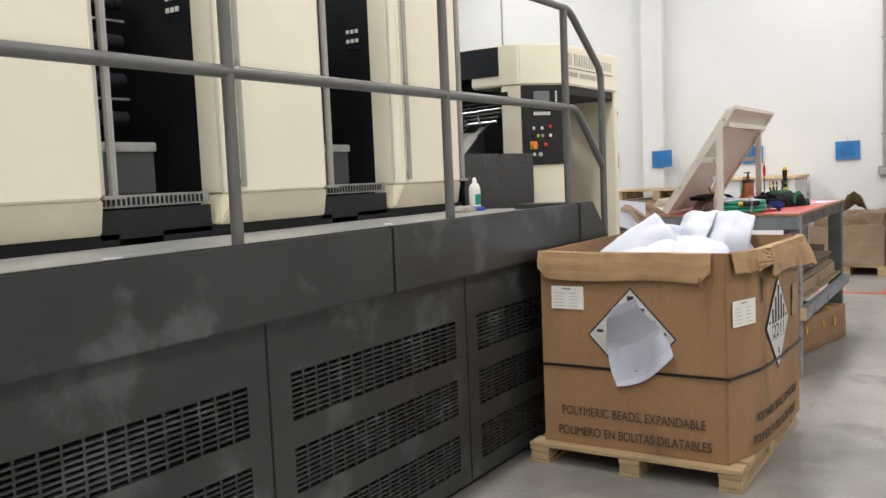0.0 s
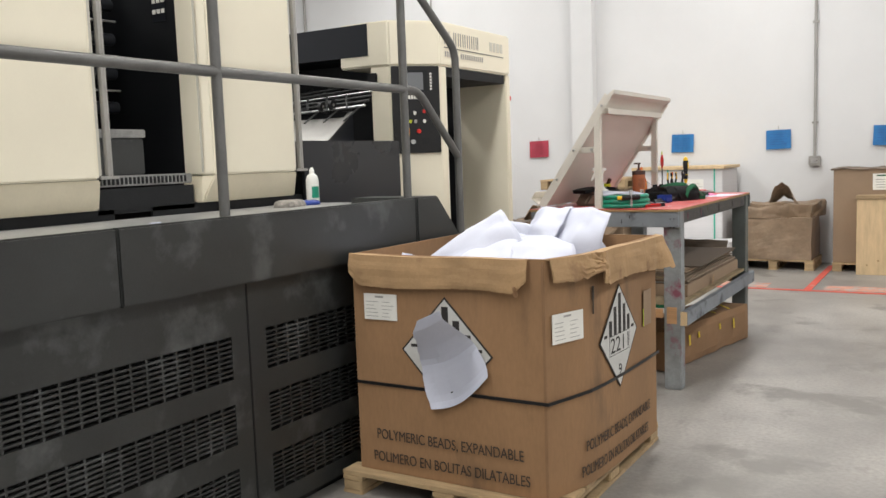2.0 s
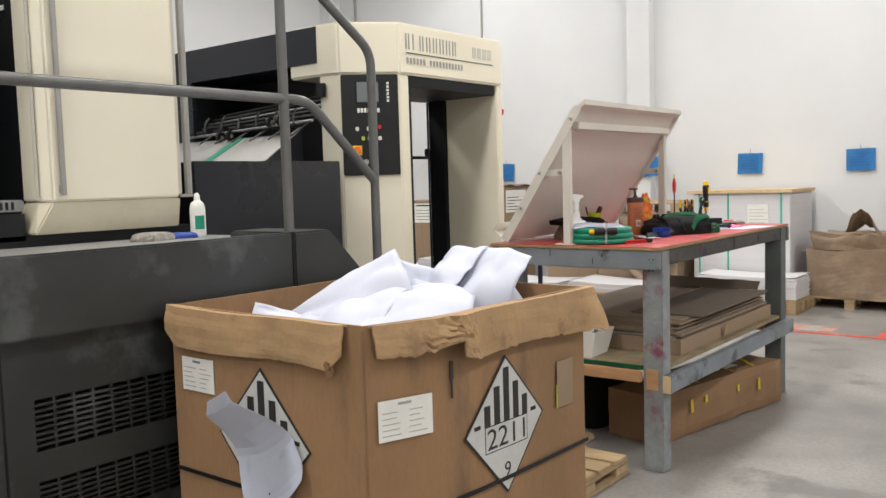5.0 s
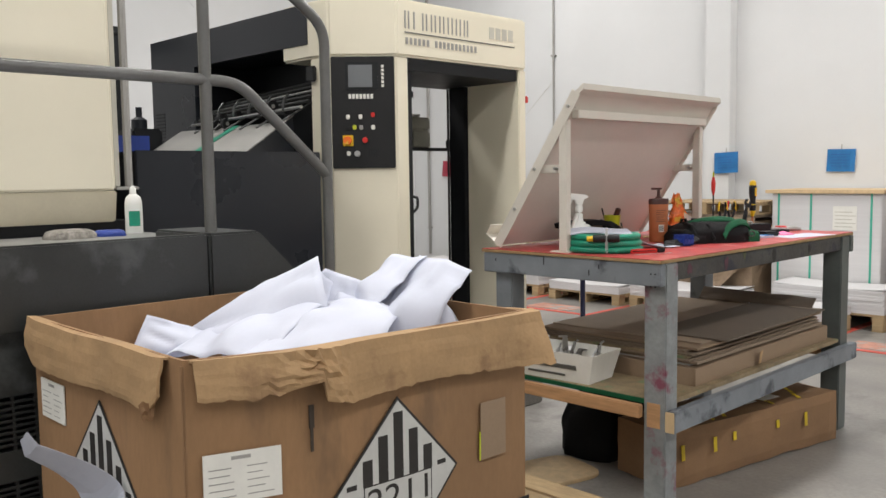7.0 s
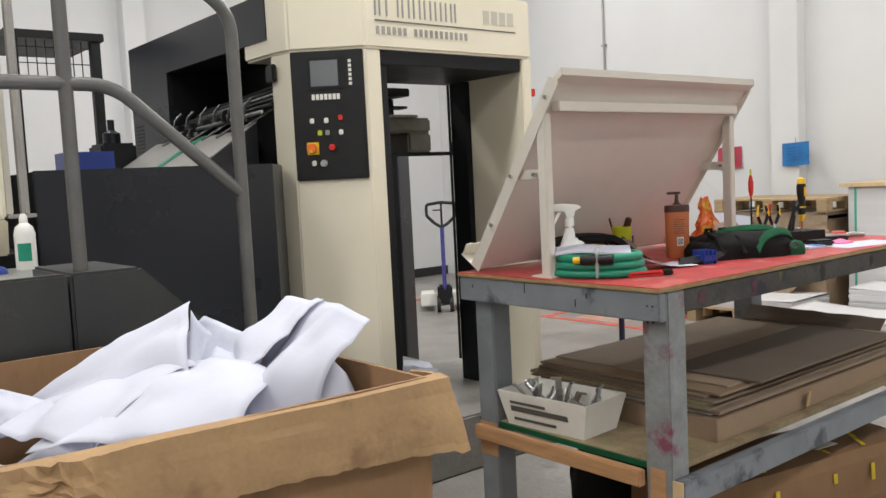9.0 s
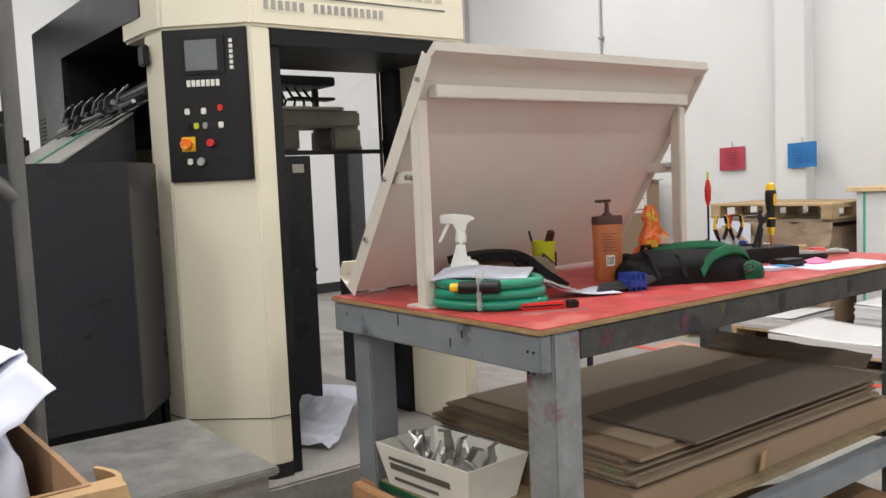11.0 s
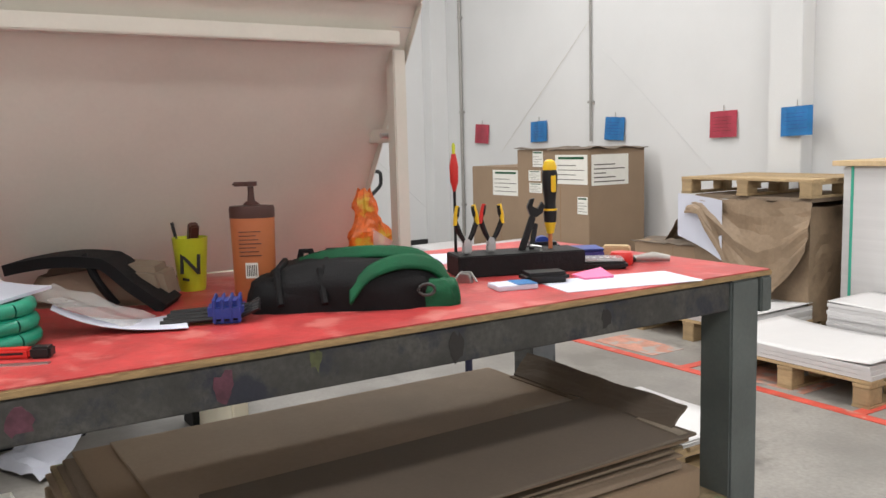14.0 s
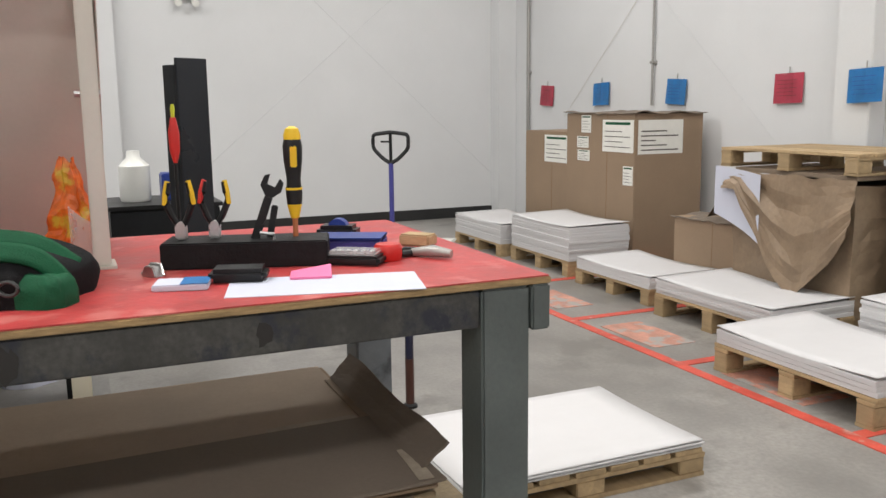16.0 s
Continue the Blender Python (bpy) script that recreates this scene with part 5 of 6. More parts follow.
obj("spray_head", lambda bm: prism(bm, [(-0.06, 0.225), (-0.06, 0.25), (-0.02, 0.252), (0.03, 0.245), (0.045, 0.235), (0.02, 0.225), (0.014, 0.198), (-0.012, 0.198), (-0.02, 0.222)], "y", -0.012, 0.012), WHITEPLASTIC, bottle, 0.003)
obj("trigger", lambda bm: prism(bm, [(-0.03, 0.222), (-0.042, 0.222), (-0.068, 0.17), (-0.06, 0.168)], "y", -0.007, 0.007), WHITEPLASTIC, bottle, 0.002)

hose = base("coiled_hose", "coiled green rubber hose with black fitting", "hose", pose(-1.42, 5.965, TZ, 0, 0, 35))
for k in range(3):
    z, rx = 0.015 + 0.027 * k, 0.15 - 0.006 * k
    obj("coil", lambda bm, z=z, rx=rx: tube(bm, [(rx * math.cos(a * math.tau / 36), 0.105 * math.sin(a * math.tau / 36), z) for a in range(37)], 0.0148, 10, False), GREENHOSE, hose, smooth=True)
obj("fitting", lambda bm: tube(bm, [(-0.05, -0.118, 0.066), (0.06, -0.124, 0.068)], 0.017, 12), BLACKP, hose, smooth=True)
obj("brass_end", lambda bm: tube(bm, [(-0.075, -0.116, 0.065), (-0.05, -0.118, 0.066)], 0.012, 10), YELLOWP, hose, smooth=True)
boxes("film_tie", [(0.0, -0.138, 0.004, 0.012, -0.1, 0.112)], CLEARFILM, hose, 0.004)
tagged(obj("folded_paper", lambda bm: sheet(bm, 10, 8, lambda u, v: (-0.13 + 0.26 * u, -0.09 + 0.18 * v, 0.004 * math.sin(u * 6) + 0.02 * u * (1 - u) + 0.01 * v)), PAPER, solid=0.006, at=pose(-1.455, 5.975, TZ + 0.084, 0, 0, 40)), "folded white printed papers lying on the hose", "paper")
tagged(obj("curled_paper", lambda bm: sheet(bm, 14, 6, lambda u, v: (0.24 * u, (0.05 + 0.09 * u) * (v - 0.5), 0.05 * (1 - u) ** 3 + 0.02 * max(0.0, u - 0.7) * v + 0.004)), PAPER, solid=0.0008, at=pose(-1.385, 6.12, TZ + 0.001, 0, 0, 78)), "curled white paper sheet on the red bench top", "paper")
tagged(obj("plastic_sleeve", lambda bm: sheet(bm, 8, 6, lambda u, v: (0.2 * u, 0.14 * v, 0.075 * (1 - u) + 0.01 * noise3((u * 4, v * 4, 1)))), CLEARFILM, solid=0.0006, at=pose(-1.42, 6.08, TZ + 0.004, 0, 0, 60)), "clear plastic sleeve on the bench", "plastic bag")
cut = base("craft_knife", "red and black craft knife on the bench", "knife", pose(-1.25, 6.02, TZ, 0, 0, 62))
boxes("body", [(-0.075, -0.012, 0.0, 0.05, 0.012, 0.018)], REDP, cut, 0.004)
boxes("grip", [(0.0505, -0.014, 0.0, 0.085, 0.014, 0.02)], BLACKP, cut, 0.004)
boxes("rim", [(-0.07, -0.0125, 0.008, 0.04, -0.0118, 0.012)], BLACKP, cut, 0)
tagged(boxes("steel_rule", [(-0.09, -0.007, 0, 0.09, 0.007, 0.002)], STEEL, None, 0, at=pose(-1.2, 6.0, TZ, 0, 0, 66)), "short steel rule near the bench edge", "ruler")

visor = base("welding_bag", "black cloth strap bag with grey brown leather side", "bag", pose(-1.68, 6.28, TZ, 0, 0, 60))
obj("body", lambda bm: prism(bm, [(-0.19, 0.0), (-0.13, 0.085), (-0.02, 0.1), (0.13, 0.085), (0.15, 0.0)], "y", -0.05, 0.07), CARDGREY, visor, 0.015)
obj("strap", lambda bm: sheet(bm, 16, 3, lambda u, v: (-0.2 + 0.36 * u, -0.07 + 0.13 * v - 0.05 * u, 0.103 + 0.018 * math.sin(min(1, u * 1.25) * 3.1) - 0.09 * max(0, u - 0.65) / 0.35)), BLACKCLOTH, visor, solid=0.024)
obj("loop", lambda bm: tube(bm, [(-0.02 + 0.06 * k / 8, -0.07 - 0.02 * math.sin(k / 8 * 3.1), 0.12 - 0.11 * k / 8) for k in range(9)], 0.009, 8), BLACKCLOTH, visor, smooth=True)
cup = base("plastic_cup", "lime yellow plastic cup with bold letter and pens", "cup", pose(-1.74, 6.487, TZ))
obj("body", lambda bm: lathe(bm, [(0.03, 0), (0.032, 0.004), (0.042, 0.128), (0.043, 0.13), (0.04, 0.13), (0.035, 0.04)], seg=24), LIME, cup, smooth=True)
lettering("lettering", "N", 0.07, Matrix.Translation((0.025, -0.034, 0.045)) @ pose(0, 0, 0, 84, 0, 48), INK, cup, 0.05, 0.002)
boxes("small_print", [(0.021, -0.036, 0.03, 0.05, -0.0335, 0.036)], INK, cup, 0, at=pose(0, 0, 0, 0, 0, 12))
obj("pen", lambda bm: tube(bm, [(-0.01, -0.01, 0.02), (-0.04, -0.03, 0.165)], 0.004, 8), BLACKP, cup, smooth=True)
obj("marker", lambda bm: prism(bm, [(0.0, 0.1), (0.03, 0.17), (0.05, 0.16), (0.02, 0.09)], "y", -0.012, 0.012), BROWNCAP, cup, 0.004)

lotion = base("pump_bottle", "orange copper soap bottle with dark brown pump", "pump bottle", pose(-1.525, 6.57, TZ, 0, 0, 58))
obj("body", lambda bm: lathe(bm, [(0.044, 0), (0.048, 0.006), (0.049, 0.12), (0.051, 0.185)], seg=28, sy=0.6), ORANGEBOTTLE, lotion, smooth=True)
obj("shoulder", lambda bm: lathe(bm, [(0.0515, 0.185), (0.052, 0.205), (0.05, 0.212), (0.02, 0.214), (0.012, 0.222)], seg=28, sy=0.6), BROWNCAP, lotion, smooth=True)
obj("pump", lambda bm: lathe(bm, [(0.009, 0.222), (0.007, 0.24), (0.007, 0.255), (0.015, 0.257), (0.015, 0.266)], seg=14), BROWNCAP, lotion, smooth=True)
boxes("spout", [(-0.04, -0.007, 0.256, 0.0, 0.007, 0.266)], BROWNCAP, lotion, 0.003)
boxes("barcode_field", [(-0.014, -0.0307, 0.05, 0.014, -0.0292, 0.085)], LABELW, lotion, 0)
boxes("barcode", [(-0.011 + 0.004 * k, -0.0311, 0.055, -0.009 + 0.004 * k, -0.0308, 0.08) for k in range(6)], INK, lotion, 0)
boxes("small_print", [(-0.026, -0.0305, 0.1 + 0.009 * k, 0.024 - 0.006 * (k % 3), -0.0285, 0.102 + 0.009 * k) for k in range(7)], BROWNCAP, lotion, 0)

keys = base("hex_key_set", "folding hex key set with blue holder", "hex keys", pose(-1.315, 6.405, TZ, 0, 0, 68))
for k in range(7):
    obj("hex_key", lambda bm, k=k: tube(bm, [(-0.1 + 0.006 * k, -0.024 + 0.008 * k, 0.008 + 0.005 * (k % 4)), (0.05, -0.022 + 0.008 * k, 0.012 + 0.006 * (k % 4)), (0.09, -0.03 + 0.01 * k, 0.03 + 0.004 * (k % 3))], 0.0055, 6), BLACKP, keys)
boxes("holder", [(-0.01, -0.035, 0.0, 0.06, 0.04, 0.045)], BLUEP, keys, 0.012)
boxes("holder_fin", [(0.0 + 0.016 * k, -0.038, 0.003, 0.006 + 0.016 * k, 0.042, 0.052) for k in range(4)], BLUEP, keys, 0.002)

# backpack lying on its back
pack = base("backpack", "black backpack with green padded straps lying on bench", "backpack", pose(-1.345, 6.735, TZ, 0, 0, 62))


def pack_shape(w, d, h, seed, cx=0.0, cy=0.0, z0=0.0):
    def f(u, v):
        a = u * math.tau
        t = v * math.pi / 2
        rr = math.cos(t) ** 0.45
        e = 1 + 0.09 * noise3((math.cos(a) * 2, math.sin(a) * 2, v * 2 + seed)) + 0.05 * noise3((math.cos(a) * 6, math.sin(a) * 6, v * 5 + seed))
        return (cx + w * e * rr * math.copysign(abs(math.cos(a)) ** 0.6, math.cos(a)), cy + d * e * rr * math.copysign(abs(math.sin(a)) ** 0.6, math.sin(a)), z0 + h * math.sin(t) ** 0.7 * (1 + 0.1 * noise3((math.cos(a) * rr * 3, math.sin(a) * rr * 3, seed))))
    return lambda bm: (sheet(bm, 48, 16, f), bmesh.ops.remove_doubles(bm, verts=bm.verts, dist=0.0006))


obj("body", pack_shape(0.2, 0.13, 0.1, 2.0), BLACKCLOTH, pack, smooth=True)
obj("pocket", pack_shape(0.09, 0.1, 0.07, 4.0, -0.14, -0.03), BLACKCLOTH, pack, smooth=True)


def strap(name, pts, w, material, th=0.012):
    pts = [Vector(p) for p in pts]

    def f(u, v):
        k = min(len(pts) - 2, int(u * (len(pts) - 1)))
        t = u * (len(pts) - 1) - k
        p0, p1, p2, p3 = pts[max(0, k - 1)], pts[k], pts[k + 1], pts[min(len(pts) - 1, k + 2)]
        q = 0.5 * ((2 * p1) + (p2 - p0) * t + (2 * p0 - 5 * p1 + 4 * p2 - p3) * t * t + (3 * p1 - p0 - 3 * p2 + p3) * t ** 3)
        return (q.x, q.y + (v - 0.5) * w * 0.7, q.z + (v - 0.5) * w * 0.75 - 0.2 * (v - 0.5) ** 2 * w)
    return obj(name, lambda bm: sheet(bm, 24, 4, f), material, pack, solid=th, smooth=True)


strap("shoulder_strap", [(-0.12, -0.02, 0.092), (-0.05, -0.02, 0.108), (0.05, -0.015, 0.112), (0.14, -0.01, 0.1), (0.2, 0.01, 0.055)], 0.03, GREENCLOTH, 0.007)
strap("shoulder_strap", [(-0.01, -0.14, 0.035), (0.03, -0.125, 0.08), (0.1, -0.105, 0.1), (0.17, -0.075, 0.085), (0.21, -0.05, 0.035)], 0.036, GREENCLOTH, 0.008)
obj("side_patch", pack_shape(0.05, 0.045, 0.055, 6.0, 0.175, -0.07), GREENCLOTH, pack, smooth=True)
obj("buckle", lambda bm: tube(bm, [(0.15 + 0.017 * math.cos(a * math.tau / 12), -0.132, 0.04 + 0.012 * math.sin(a * math.tau / 12)) for a in range(13)], 0.0035, 6, False), GREYIRON, pack, smooth=True)
obj("webbing", lambda bm: [tube(bm, [(-0.15 + 0.09 * k, -0.02, 0.096), (-0.16 + 0.09 * k, -0.1, 0.085), (-0.15 + 0.09 * k, -0.14, 0.02)], 0.008, 6) for k in range(2)], BLACKCLOTH, pack, smooth=True)
obj("pull_loop", lambda bm: [tube(bm, [(-0.13 + 0.06 * k, 0.05, 0.07), (-0.12 + 0.06 * k, 0.05, 0.108), (-0.1 + 0.06 * k, 0.05, 0.108), (-0.09 + 0.06 * k, 0.05, 0.075)], 0.008, 6) for k in range(2)], BLACKCLOTH, pack, smooth=True)
obj("bundle", pack_shape(0.06, 0.05, 0.075, 9.0, -0.13, 0.13), BLACKCLOTH, pack, smooth=True)

crisps = base("snack_bag", "twisted orange and gold foil snack bag", "snack bag", pose(-1.615, 6.915, TZ, 0, 0, 60))
BAGR = (0.05, 0.058, 0.056, 0.048, 0.04, 0.03, 0.03, 0.018)


def foil(u, v):
    k = min(6, int(v * 7))
    rad = BAGR[k] + (BAGR[k + 1] - BAGR[k]) * (v * 7 - k)
    rad *= 1 + 0.5 * noise3((math.cos(u * math.tau) * 2.2, math.sin(u * math.tau) * 2.2, v * 5)) + 0.2 * noise3((math.cos(u * math.tau) * 6, math.sin(u * math.tau) * 6, v * 14))
    return (rad * math.cos(u * math.tau) - 0.01 * v, 0.5 * rad * math.sin(u * math.tau), 0.225 * v + 0.008 * math.sin(u * 19) * v)


obj("bag", lambda bm: sheet(bm, 28, 21, foil), ORANGEP, crisps)
obj("clear_part", lambda bm: sheet(bm, 8, 6, lambda u, v: (0.01 + 0.06 * u, -0.04 - 0.01 * math.sin(u * 3), 0.0 + 0.13 * v * (1 - 0.3 * u))), CLEARFILM, crisps, solid=0.001)

# tool block with hand tools
block = base("tool_block", "black painted wooden block holding hand tools", "tool holder", pose(-1.44, 7.252, TZ, 0, 0, 72))
boxes("block", [(-0.172, -0.06, 0, 0.172, 0.06, 0.055)], BLACKWOOD, block, 0.003)
TB = block.matrix_basis.copy()


def pliers(x, y, lean, tips):
    p = base("pliers", "steel pliers with black and coloured grips upright in block", "pliers", TB @ pose(x, y, 0.056, 0, lean, 0), "hand tools standing in the block")
    boxes("jaw", [(-0.013, -0.005, 0.0, 0.013, 0.005, 0.034)], STEEL, p, 0.004)
    obj("pivot", lambda bm: tube(bm, [(0, -0.007, 0.03), (0, 0.007, 0.03)], 0.009, 12), STEEL, p, smooth=True)
    for s, c in zip((-1, 1), tips):
        obj("grip", lambda bm, s=s: tube(bm, [(s * 0.005, 0, 0.03), (s * 0.016, 0, 0.05), (s * 0.026, 0, 0.075), (s * 0.024, 0, 0.1), (s * 0.02, 0, 0.122)], 0.007, 8, radii=[0.0055, 0.007, 0.0075, 0.007, 0.006]), BLACKP, p, smooth=True)
        obj("grip_inlay", lambda bm, s=s: tube(bm, [(s * 0.03, -0.002, 0.075), (s * 0.0275, -0.002, 0.1), (s * 0.021, 0, 0.125)], 0.0055, 8), c, p, smooth=True)


pliers(-0.135, -0.01, -1, (YELLOWP, YELLOWP))
pliers(-0.068, 0.0, 2, (REDP, YELLOWP))
spanner = base("spanner", "black open-ended spanner leaning in the block", "spanner", TB @ pose(0.015, 0, 0.05, 0, 20, 0), "hand tools standing in the block")
boxes("second_leg", [(-0.004, 0.006, 0.0, 0.01, 0.012, 0.085)], BLACKP, spanner, 0.002, at=pose(0.028, 0, 0.0, 0, -9, 0))
boxes("shank", [(-0.009, -0.004, 0.0, 0.009, 0.004, 0.1)], BLACKP, spanner, 0.002)
obj("head", lambda bm: prism(bm, [(-0.009, 0.1), (-0.024, 0.118), (-0.022, 0.14), (-0.012, 0.146), (-0.011, 0.124), (0.006, 0.122), (0.011, 0.143), (0.021, 0.136), (0.022, 0.116), (0.009, 0.1)], "y", -0.005, 0.005), BLACKP, spanner, 0)
driver = base("screwdriver", "large yellow and black ratchet screwdriver upright in block", "screwdriver", TB @ pose(0.102, 0.01, 0.05), "hand tools standing in the block")
obj("shaft", lambda bm: tube(bm, [(0, 0, 0), (0, 0, 0.05)], 0.006, 8), ORANGEBOTTLE, driver, smooth=True)
obj("nose", lambda bm: lathe(bm, [(0.009, 0.045), (0.015, 0.07), (0.016, 0.075)], seg=16), YELLOWP, driver, smooth=True)
obj("grip", lambda bm: lathe(bm, [(0.016, 0.075), (0.018, 0.1), (0.0155, 0.118), (0.015, 0.13), (0.02, 0.17), (0.021, 0.2), (0.018, 0.213)], seg=16), BLACKP, driver, smooth=True)
obj("collar", lambda bm: lathe(bm, [(0.0185, 0.106), (0.0185, 0.111)], seg=16), YELLOWP, driver, smooth=True)
obj("cap", lambda bm: lathe(bm, [(0.018, 0.213), (0.0185, 0.222), (0.014, 0.236), (0.005, 0.241)], seg=16), YELLOWP, driver, smooth=True)
boxes("inlay", [(-0.007, -0.0225, 0.155, 0.007, -0.017, 0.2)], YELLOWP, driver, 0.002, at=pose(0, 0, 0, 0, 0, 8))
probe = base("long_screwdriver", "long thin screwdriver with red handle and yellow tip", "screwdriver", TB @ pose(-0.15, 0.045, 0.05), "hand tools standing in the block")
obj("shaft", lambda bm: tube(bm, [(0, 0, 0), (0, 0, 0.17)], 0.004, 8), BLACKP, probe, smooth=True)
obj("handle", lambda bm: lathe(bm, [(0.004, 0.165), (0.011, 0.19), (0.012, 0.23), (0.006, 0.262)], seg=12), REDP, probe, smooth=True)
obj("tip", lambda bm: lathe(bm, [(0.004, 0.262), (0.005, 0.282), (0.003, 0.29)], seg=10), LIME, probe, smooth=True)
tool = base("hex_key", "small bent steel hex key in the block", "hex key", TB @ pose(0.06, -0.03, 0.054), "hand tools standing in the block")
obj("bar", lambda bm: tube(bm, [(0, 0, 0), (0, 0, 0.012), (-0.03, 0, 0.016)], 0.004, 6), STEEL, tool)

tagged(boxes("white_sheet", [(-0.17, -0.085, 0, 0.19, 0.085, 0.0012)], PAPER, None, 0, at=pose(-1.15, 7.33, TZ, 0, 0, 76)), "white paper sheet taped on the red bench top", "paper")
tagged(boxes("white_sheet", [(-0.15, -0.11, 0, 0.15, 0.11, 0.0012)], PAPER, None, 0, at=pose(-1.74, 7.36, TZ, 0, 0, 70)), "white paper sheet on the red bench top", "paper")
note = base("notebook", "small white notebook with blue cover print", "notebook", pose(-1.24, 7.09, TZ, 0, 0, 75))
boxes("pages", [(-0.05, -0.035, 0, 0.05, 0.035, 0.012)], PAPER, note, 0.002)
boxes("cover", [(0.0, -0.034, 0.0122, 0.05, 0.034, 0.0135)], BLUESIGN, note, 0)
phone = base("phone_case", "black leather phone case on the bench", "phone case", pose(-1.26, 7.2, TZ + 0.0012, 0, 0, 72))
boxes("case", [(-0.055, -0.036, 0, 0.055, 0.036, 0.026)], BLACKP, phone, 0.009)
boxes("seam", [(-0.05, -0.0365, 0.012, 0.05, -0.0355, 0.0135)], BLACKMATT, phone, 0)
tagged(obj("sticky_notes", lambda bm: sheet(bm, 6, 6, lambda u, v: (-0.04 + 0.08 * u, -0.035 + 0.07 * v, 0.004 + 0.012 * u * v)), PINK, solid=0.006, at=pose(-1.235, 7.335, TZ + 0.002, 0, 0, 75)), "pink sticky notes on white paper", "sticky notes")
pack2 = base("blister_pack", "small black blister pack of bits with clear front", "tool pack", pose(-1.33, 7.46, TZ + 0.001, 0, 0, 55))
boxes("backing", [(-0.065, -0.035, 0, 0.06, 0.035, 0.02)], BLACKP, pack2, 0.006)
boxes("blister", [(-0.055, -0.03, 0.0205, 0.05, 0.03, 0.03)], CLEARFILM, pack2, 0.004)
boxes("bits", [(-0.045 + 0.018 * k, -0.02, 0.0206, -0.036 + 0.018 * k, 0.02, 0.026) for k in range(5)], STEEL, pack2, 0.001)
tape = base("tape_measure", "red round tape measure", "tape measure", pose(-1.34, 7.535, TZ, 0, 0, 40))
obj("case", lambda bm: lathe(bm, [(0.028, 0), (0.031, 0.004), (0.031, 0.03), (0.027, 0.036)], seg=20), REDP, tape, smooth=True)
cutter = base("tube_cutter", "grey utility knife with ring end", "utility knife", pose(-1.33, 7.615, TZ, 0, 0, 35))
obj("ring", lambda bm: tube(bm, [(-0.05 + 0.02 * math.cos(a * math.tau / 14), 0.028 * math.sin(a * math.tau / 14), 0.009) for a in range(15)], 0.008, 8, False), BLACKP, cutter, smooth=True)
obj("handle", lambda bm: tube(bm, [(-0.03, 0, 0.01), (0.02, 0.004, 0.016), (0.065, 0.01, 0.012)], 0.011, 10, radii=[0.009, 0.014, 0.009]), GREYMETAL, cutter, smooth=True)
bx = base("small_case", "dark blue violet plastic storage case", "case", pose(-1.5, 7.5, TZ, 0, 0, 62))
boxes("case", [(-0.08, -0.05, 0, 0.08, 0.05, 0.03)], PURPLE, bx, 0.004)
boxes("lid", [(-0.082, -0.052, 0.0305, 0.082, 0.052, 0.036)], BLUEP, bx, 0.003)
dial = base("tape_dispenser", "black and blue tape dispenser", "tape dispenser", pose(-1.66, 7.52, TZ, 0, 0, 60))
boxes("body", [(-0.05, -0.035, 0, 0.05, 0.035, 0.04)], BLACKP, dial, 0.01)
obj("roll", lambda bm: tube(bm, [(0.0, -0.015, 0.03), (0.0, 0.015, 0.03)], 0.026, 16), BLUEP, dial, smooth=True)
tagged(boxes("wood_block", [(-0.04, -0.025, 0, 0.04, 0.025, 0.028)], PINE, None, 0.004, at=pose(-1.5, 7.67, TZ, 0, 0, 40)), "small raw wood offcut on the bench", "wood block")
tagged(boxes("sanding_pad", [(-0.05, -0.03, 0, 0.05, 0.03, 0.008)], PLY, None, 0.002, at=pose(-1.7, 6.8, TZ, 0, 0, 30)), "yellow cardboard scrap on the bench", "scrap")
nip = base("clip", "chrome bulldog clip with keys", "clip", pose(-1.38, 7.05, TZ, 0, 0, 40))
obj("jaw", lambda bm: prism(bm, [(-0.02, 0), (0.02, 0), (0.012, 0.022), (-0.012, 0.022)], "y", -0.012, 0.012), STEEL, nip, 0.002)
obj("wing", lambda bm: tube(bm, [(-0.03, 0, 0.003), (-0.012, 0.01, 0.024), (0.012, 0.01, 0.024), (0.03, 0, 0.003)], 0.003, 6), STEEL, nip, smooth=True)

# ---- things on the walkway ----
can = base("aerosol_bottle", "white plastic squeeze bottle with green label", "bottle", pose(-2.588, 4.39, 1.212))
obj("body", lambda bm: lathe(bm, [(0.032, 0), (0.034, 0.004), (0.034, 0.12), (0.028, 0.145), (0.013, 0.158)], seg=20), WHITEPLASTIC, can, smooth=True)
obj("cap", lambda bm: lathe(bm, [(0.014, 0.158), (0.013, 0.178), (0.006, 0.19)], seg=14), WHITEPLASTIC, can, smooth=True)
obj("label", lambda bm: sheet(bm, 6, 2, lambda u, v: (0.0346 * math.cos(-1.0 + 1.3 * u), 0.0346 * math.sin(-1.0 + 1.3 * u), 0.03 + 0.06 * v)), GREENHOSE, can)
tagged(obj("rag", pack_shape(0.06, 0.09, 0.035, 12.0), RAG, at=pose(-2.5, 4.1, 1.212, 0, 0, 10)), "crumpled grey cleaning rag on the walkway", "rag")
tagged(obj("blue_cloth", pack_shape(0.03, 0.06, 0.025, 15.0), BLUEP, at=pose(-2.5, 4.25, 1.212, 0, 0, -20)), "small blue cloth on the walkway", "rag")
tagged(boxes("paper_scrap", [(-0.02, -0.015, 0, 0.02, 0.015, 0.008)], PAPER, None, 0.003, at=pose(-2.25, 3.05, 1.212, 0, 0, 20)), "white paper scrap on the walkway", "paper")
